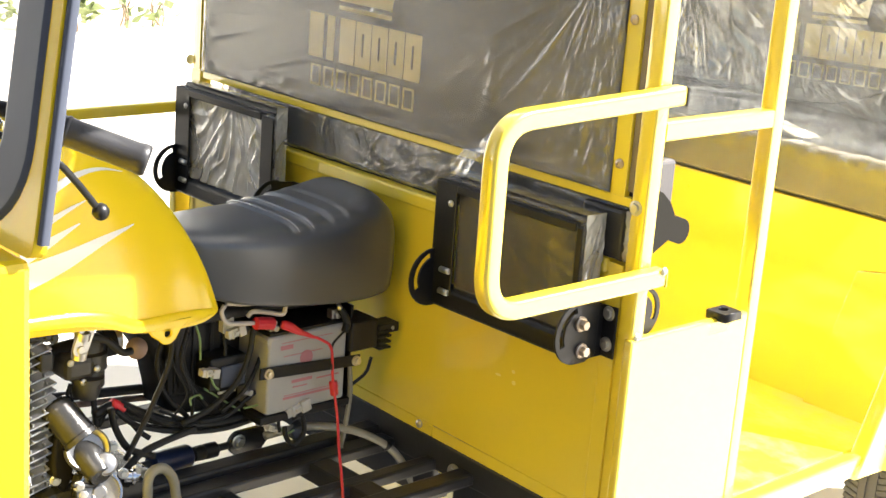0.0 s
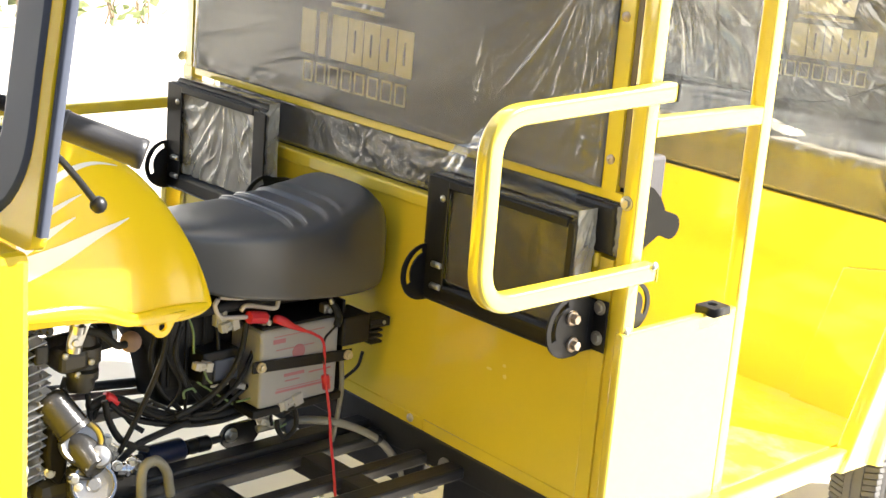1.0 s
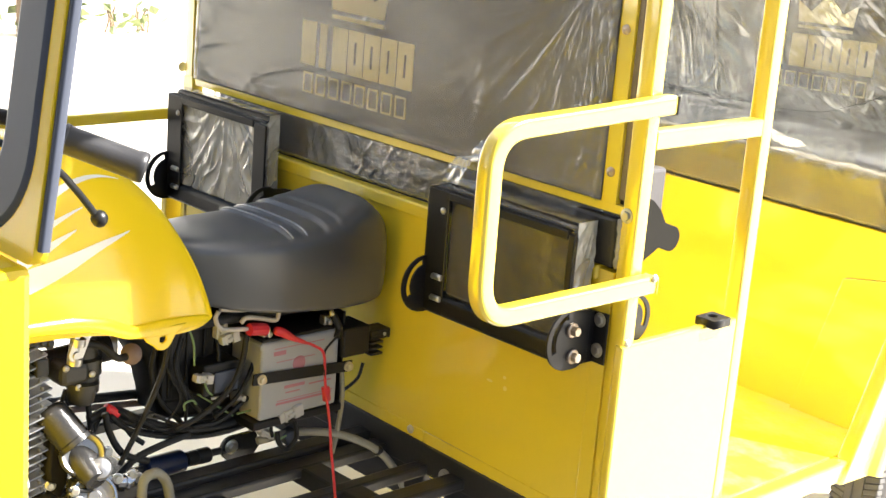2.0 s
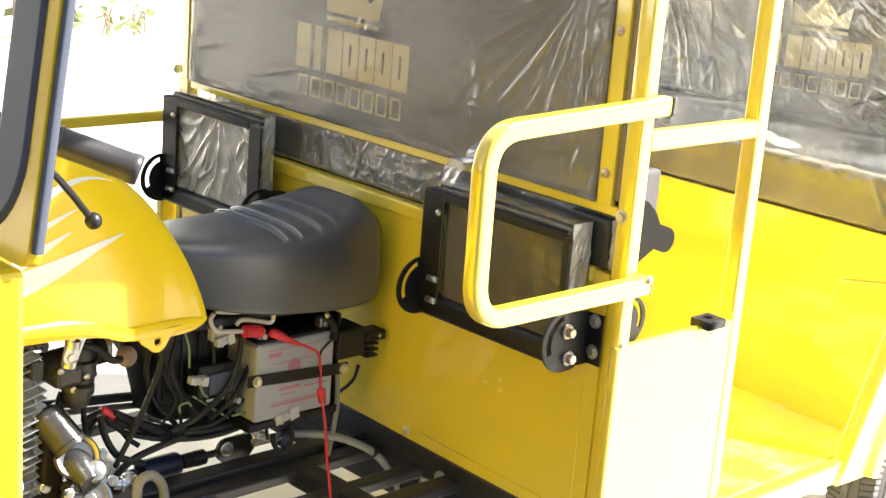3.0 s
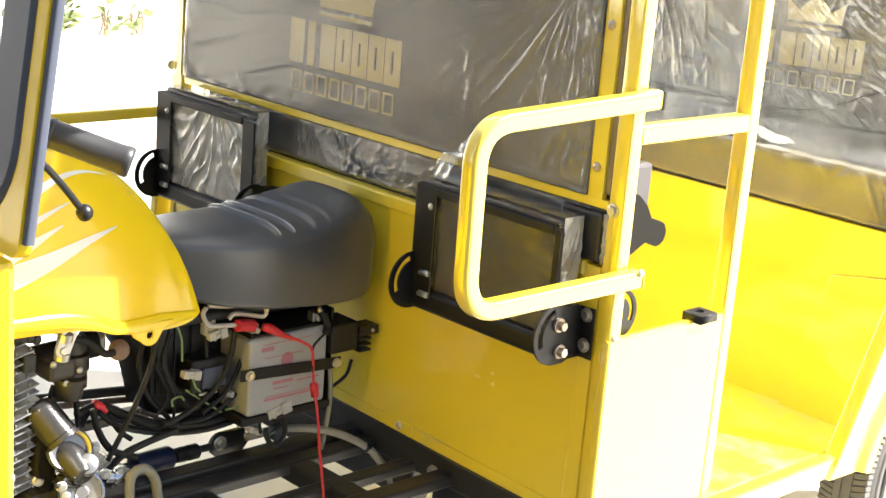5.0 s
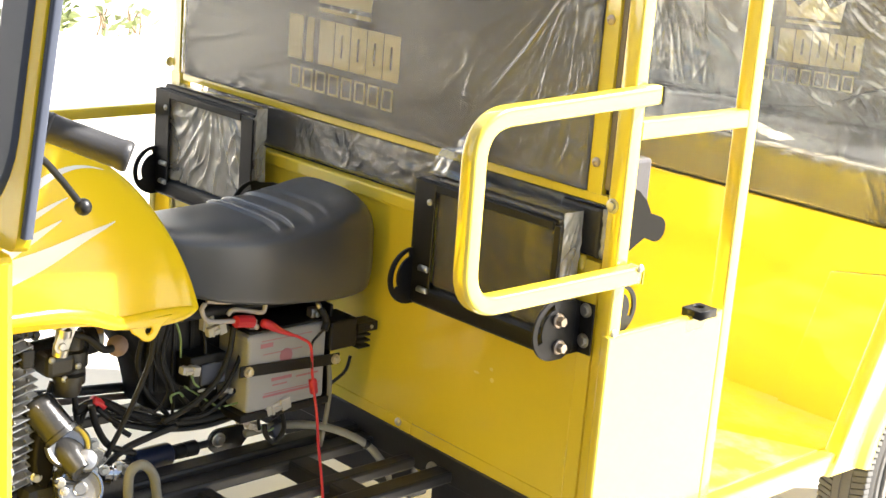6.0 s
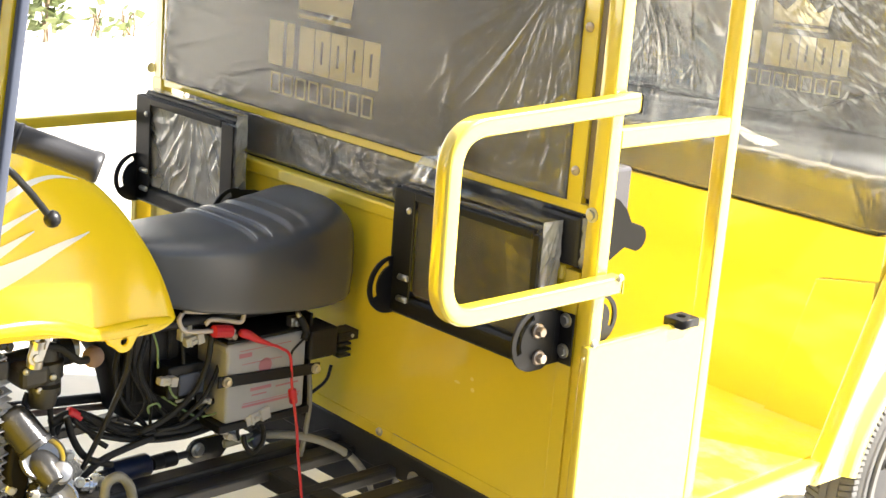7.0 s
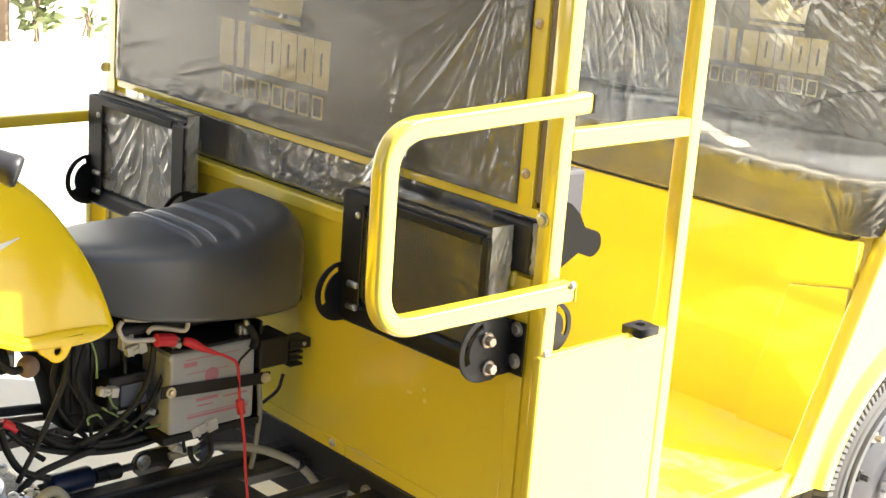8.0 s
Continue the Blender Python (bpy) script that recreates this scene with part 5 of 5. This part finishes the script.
for pts, r in (([(0.040, -0.255, 0.634), (0.040, -0.338, 0.627), (0.040, -0.428, 0.640), (0.040, -0.515, 0.671), (0.040, -0.556, 0.706)], 0.006),
               ([(0.050, -0.407, 0.645), (0.050, -0.467, 0.636), (0.050, -0.515, 0.623), (0.050, -0.556, 0.591)], 0.008),
               ([(0.060, -0.462, 0.833), (0.060, -0.468, 0.784), (0.060, -0.486, 0.739), (0.060, -0.514, 0.684), (0.060, -0.549, 0.625)], 0.006),
               ([(0.050, -0.572, 0.717), (0.050, -0.562, 0.679), (0.050, -0.536, 0.638), (0.050, -0.488, 0.614)], 0.008),
               ([(0.070, -0.310, 0.816), (0.070, -0.317, 0.767), (0.070, -0.341, 0.721), (0.060, -0.385, 0.681), (0.050, -0.435, 0.659)], 0.0065),
               ([(0.050, -0.269, 0.782), (0.060, -0.292, 0.738), (0.060, -0.319, 0.697), (0.050, -0.357, 0.664)], 0.005),
               ([(0.030, -0.415, 0.813), (0.040, -0.432, 0.770), (0.040, -0.408, 0.715), (0.040, -0.374, 0.671)], 0.007),
               ([(0.020, -0.458, 0.808), (0.020, -0.467, 0.761), (0.020, -0.450, 0.707), (0.020, -0.405, 0.656)], 0.006),
               ([(0.030, -0.581, 0.681), (0.030, -0.569, 0.703), (0.030, -0.540, 0.699), (0.030, -0.509, 0.659), (0.040, -0.491, 0.643)], 0.006),
               ([(0.070, -0.216, 0.628), (0.080, -0.205, 0.637), (0.080, -0.197, 0.603), (0.080, -0.218, 0.584), (0.080, -0.236, 0.601), (0.070, -0.234, 0.618)], 0.006),
               ([(0.070, -0.246, 0.650), (0.070, -0.247, 0.627), (0.070, -0.244, 0.610)], 0.004),
               ([(0.060, -0.033, 0.707), (0.060, -0.044, 0.679), (0.050, -0.068, 0.656)], 0.004),
               ([(0.050, -0.265, 0.698), (0.050, -0.300, 0.679), (0.050, -0.345, 0.655), (0.040, -0.395, 0.651)], 0.005)):
    tube("wire", pts, r * 0.78, RUBBER, loom, "", 8)
rnd = random.Random(12)
for k in range(9):
    dy, dz = rnd.uniform(-0.012, 0.012), rnd.uniform(-0.014, 0.012)
    run = [(0.02, -0.2, 0.668), (0.025, -0.262, 0.65), (0.025, -0.331, 0.64), (0.03, -0.411, 0.645), (0.035, -0.475, 0.668), (0.035, -0.54, 0.7)]
    tube("wire", [(x + rnd.uniform(-0.01, 0.012), y + dy, z + dz + rnd.uniform(-0.008, 0.008)) for x, y, z in run[rnd.randint(0, 1):6 - rnd.randint(0, 1)]], rnd.uniform(0.0022, 0.0042), RUBBER, loom, "", 7)
for k in range(3):
    y0 = -0.46 + 0.05 * k + rnd.uniform(-0.01, 0.01)
    tube("wire", [(0.03, y0, 0.84), (0.045, y0 + rnd.uniform(-0.03, 0.02), 0.77), (0.045, y0 + rnd.uniform(-0.03, 0.04), 0.71), (0.03, y0 + rnd.uniform(0, 0.05), 0.66)], rnd.uniform(0.002, 0.004), RUBBER, loom, "", 7)
tube("tape", [(0.032, -0.538, 0.703), (0.032, -0.552, 0.713), (0.032, -0.560, 0.718)], 0.0085, RED, loom, "red tape", 10)
for pts in ([(0.070, -0.455, 0.852), (0.070, -0.435, 0.851), (0.070, -0.419, 0.817), (0.070, -0.416, 0.777)], [(0.070, -0.393, 0.740), (0.070, -0.386, 0.725), (0.070, -0.377, 0.716)], [(0.050, -0.418, 0.690), (0.050, -0.419, 0.702), (0.050, -0.403, 0.705), (0.050, -0.395, 0.697)], [(0.060, -0.316, 0.666), (0.060, -0.295, 0.666), (0.060, -0.271, 0.667)], [(0.050, -0.393, 0.715), (0.050, -0.358, 0.689), (0.050, -0.317, 0.659)], [(0.070, -0.242, 0.615), (0.070, -0.227, 0.603), (0.070, -0.212, 0.606)]):
    tube("wire", pts, 0.002, GREEN_WIRE, loom, "thin green and yellow wire", 6)
for pts in ([(0.080, -0.378, 0.869), (0.080, -0.384, 0.857), (0.080, -0.372, 0.837), (0.080, -0.344, 0.831), (0.080, -0.313, 0.827)], [(0.080, -0.331, 0.841), (0.080, -0.319, 0.848), (0.080, -0.287, 0.841), (0.090, -0.265, 0.838), (0.090, -0.259, 0.851)], [(0.080, -0.375, 0.872), (0.080, -0.340, 0.865), (0.080, -0.305, 0.861)], [(0.060, -0.287, 0.631), (0.060, -0.269, 0.626), (0.060, -0.244, 0.612)]):
    tube("wire", pts, 0.0042, CREAM_WIRE, loom, "pale sleeved wire", 8)

# rods, hoses
link_rod = tube("link_rod", [(-0.014, -0.268, 0.566), (-0.014, -0.311, 0.565), (-0.014, -0.370, 0.567), (-0.014, -0.471, 0.568)], 0.007, CHASSIS, trike, "black linkage rod with rubber boot")
lathe("rod_boot", [(0.01, 0), (0.014, 0.004), (0.014, 0.025), (0.012, 0.028), (0.014, 0.031), (0.013, 0.05)], (-0.012, -0.318, 0.565), Vector((-0.014, -0.471, 0.568)) - Vector((-0.014, -0.268, 0.566)), RUBBER, link_rod)
lathe("damper", [(0.019, 0), (0.021, 0.004), (0.021, 0.075), (0.015, 0.08)], (-0.012, -0.377, 0.566), Vector((-0.014, -0.471, 0.568)) - Vector((-0.014, -0.268, 0.566)), BLUE_PAINT, link_rod, "dark blue damper body")
link_bracket = plate("link_bracket", [arc(0, 0, 0.022, 90, 270, 10) + [(0.045, -0.022), (0.06, -0.005), (0.05, 0.022)], arc(0, 0, 0.008, 0, 360, 10)[:-1]], Matrix.Translation((-0.012, -0.272, 0.566)) @ X_PLANE, 0.01, ALUM_DARK, trike, "grey cast pivot bracket")
bolt(link_bracket, (-0.005, -0.277, 0.572), (1, 0, 0), 0.009, STEEL, 0.01)
tube("brake_hose", [(0.050, -0.261, 0.599), (0.060, -0.188, 0.603), (0.080, -0.120, 0.594), (0.100, -0.063, 0.572), (0.120, -0.019, 0.540), (0.140, 0.010, 0.490), (0.160, 0.025, 0.431)], 0.0075, GREY_HOSE, trike, "braided grey brake hose", 10)
lathe("hose_clip", [(0.0085, 0), (0.0095, 0.002), (0.0095, 0.009), (0.0085, 0.011)], (0.113, -0.033, 0.551), (0.1, 0.6, -0.2), BLACK, trike)
tube("drain_hose", [(0.085, -0.106, 0.721), (0.085, -0.100, 0.664), (0.085, -0.104, 0.615), (0.080, -0.110, 0.554), (0.080, -0.122, 0.501), (0.080, -0.127, 0.446)], 0.0045, GREY_HOSE, trike, "thin translucent grey drain hose", 8)
tube("clutch_cable", [(0.130, -0.684, 0.640), (0.020, -0.413, 0.535), (0.020, -0.261, 0.525), (0.020, -0.122, 0.534)], 0.004, RUBBER, trike)

# battery, with test leads clipped on
batt = tagged(new("battery"), "grey-white plastic motorcycle battery strapped in its tray", "battery")
batt.location = (0, 0, 0.652)


def bpart(name, bm, mat, label=""):
    o = part(name, bm, mat, None, label)
    o.parent, o.matrix_parent_inverse = batt, Matrix.Translation((0, 0, -0.652))
    return o


bpart("case", box_bm(-0.005, 0.0855, -0.287, -0.115, 0.6525, 0.796, 0.006, 3), BATTERY, "translucent grey-white case")
bpart("case_top", box_bm(-0.003, 0.083, -0.285, -0.117, 0.7962, 0.802, 0.002, 2), BLACK, "thin black layer over the case's top")
bpart("case_edge", box_bm(0.0, 0.084, -0.289, -0.113, 0.783, 0.7935, 0.003, 2), BATTERY)
for y in (-0.27, -0.135):
    bpart("terminal", box_bm(0.058, 0.075, y - 0.008, y + 0.008, 0.802, 0.82, 0.002), STEEL, "bolted metal terminal")
    bpart("terminal_bolt", lathe_bm([(0.006, 0), (0.006, 0.008), (0.004, 0.009)], (0.075, y, 0.81), (1, 0, 0), 6), STEEL)
for y0, y1, z, h in ((-0.26, -0.15, 0.781, 0.0015), (-0.262, -0.235, 0.769, 0.008), (-0.255, -0.17, 0.756, 0.0015), (-0.235, -0.19, 0.704, 0.006), (-0.18, -0.13, 0.702, 0.003), (-0.232, -0.2, 0.695, 0.0025), (-0.25, -0.125, 0.6825, 0.0015), (-0.252, -0.128, 0.676, 0.0045)):
    bpart("print_bar", box_bm(0.0855, 0.0859, y0, y1, z, z + h, 0), PINK, "faded pink printed bar")
bpart("print_disc", lathe_bm([(0.014, 0), (0.014, 0.0004)], (0.0855, -0.205, 0.747), (1, 0, 0), 20), PINK)
bpart("red_boot", sweep_bm([(0.085, -0.317, 0.828), (0.085, -0.301, 0.826), (0.085, -0.282, 0.822)], round_profile(0.011, 10)), RED, "red terminal boot")

leads = tagged(new("test_lead"), "red and black crocodile-clip test lead hanging from the battery", "cable")
leads.location = (0.090, -0.264, 0.816)
LEAD_AT = Matrix.Translation(leads.location).inverted()


def lpart(name, bm, mat, label=""):
    o = part(name, bm, mat, None, label, True)
    o.parent, o.matrix_parent_inverse = leads, LEAD_AT
    return o


lpart("red_clip", sweep_bm(spline([(0.092, -0.268, 0.820), (0.096, -0.254, 0.815), (0.098, -0.234, 0.803), (0.100, -0.213, 0.793), (0.100, -0.203, 0.788)]), round_profile(0.0085, 10), None, [0.7, 0.8, 0.9, 1, 1, 1, 1, 1, 1, 0.98, 0.95, 0.92, 0.9, 0.85, 0.8, 0.75, 0.7, 0.66, 0.62, 0.58, 0.55, 0.52, 0.5, 0.48, 0.46, 0.44, 0.42, 0.41, 0.4, 0.39, 0.38, 0.37, 0.36]), RED, "red crocodile clip sleeve")
lpart("red_wire", sweep_bm(spline([(0.100, -0.213, 0.793), (0.105, -0.187, 0.781), (0.115, -0.174, 0.766), (0.120, -0.171, 0.712), (0.145, -0.176, 0.646), (0.170, -0.190, 0.606), (0.205, -0.209, 0.566), (0.230, -0.222, 0.520), (0.236, -0.226, 0.47)]), round_profile(0.0026, 8)), RED, "thin red wire")
lpart("black_clip", sweep_bm(spline([(0.085, -0.134, 0.824), (0.090, -0.128, 0.812), (0.090, -0.121, 0.796), (0.095, -0.129, 0.784)]), round_profile(0.007, 10)), RUBBER, "black crocodile clip sleeve")
lpart("clip_jaw", sweep_bm([(0.083, -0.138, 0.833), (0.087, -0.130, 0.816)], rect_profile(0.008, 0.01, 0.002)), STEEL, "metal clip jaw")
lpart("black_wire", sweep_bm(spline([(0.095, -0.128, 0.786), (0.100, -0.148, 0.777), (0.110, -0.168, 0.769), (0.116, -0.172, 0.743), (0.120, -0.169, 0.701)]), round_profile(0.0022, 8)), RUBBER, "thin black wire")
lpart("red_sleeve", sweep_bm([(0.121, -0.171, 0.706), (0.122, -0.167, 0.682)], round_profile(0.0075, 10)), RED, "red plug sleeve")

# the bay's parts sit together slightly further forward
for o in trike.children:
    if o not in bay_before:
        o.location += Vector((-0.005, -0.006, 0.0))
for o in (batt, leads):
    o.location += Vector((-0.005, -0.006, 0.0))

# inside the cab: the backs of the folding seats
inner = box("inner_cushion", 0.3, 0.608, 0.034, 0.084, 1.1, 1.186, GREY_PAD, trike, "grey film-wrapped edge of an inner folding seat", 0.006)
hook = [(0.015, 1.15), (0.045, 1.138), (0.066, 1.12), (0.08, 1.098), *arc(0.1, 1.07, 0.02, 75, -100, 10), (0.07, 1.06), (0.04, 1.045), (0.015, 1.03)]
plate("hook_plate", [hook], Matrix.Translation((0.617, 0.0, 0)) @ X_PLANE, 0.005, FLAT_BLACK, inner, "black steel hook plate")
iring = arc(0.042, 0.94, 0.041, -80, 80, 18) + [(0.02, 0.982), (0.02, 0.9)]
plate("hinge_plate", [iring, arc(0.036, 0.94, 0.039, 70, -25, 10) + arc(0.036, 0.94, 0.029, -25, 70, 10)], Matrix.Translation((0.606, 0.0, 0)) @ X_PLANE, 0.004, BLACK, inner)
bar("hinge_arm", [(0.606, 0.03, 0.96), (0.606, 0.03, 1.06)], 0.006, 0.02, BLACK, inner, (1, 0, 0))
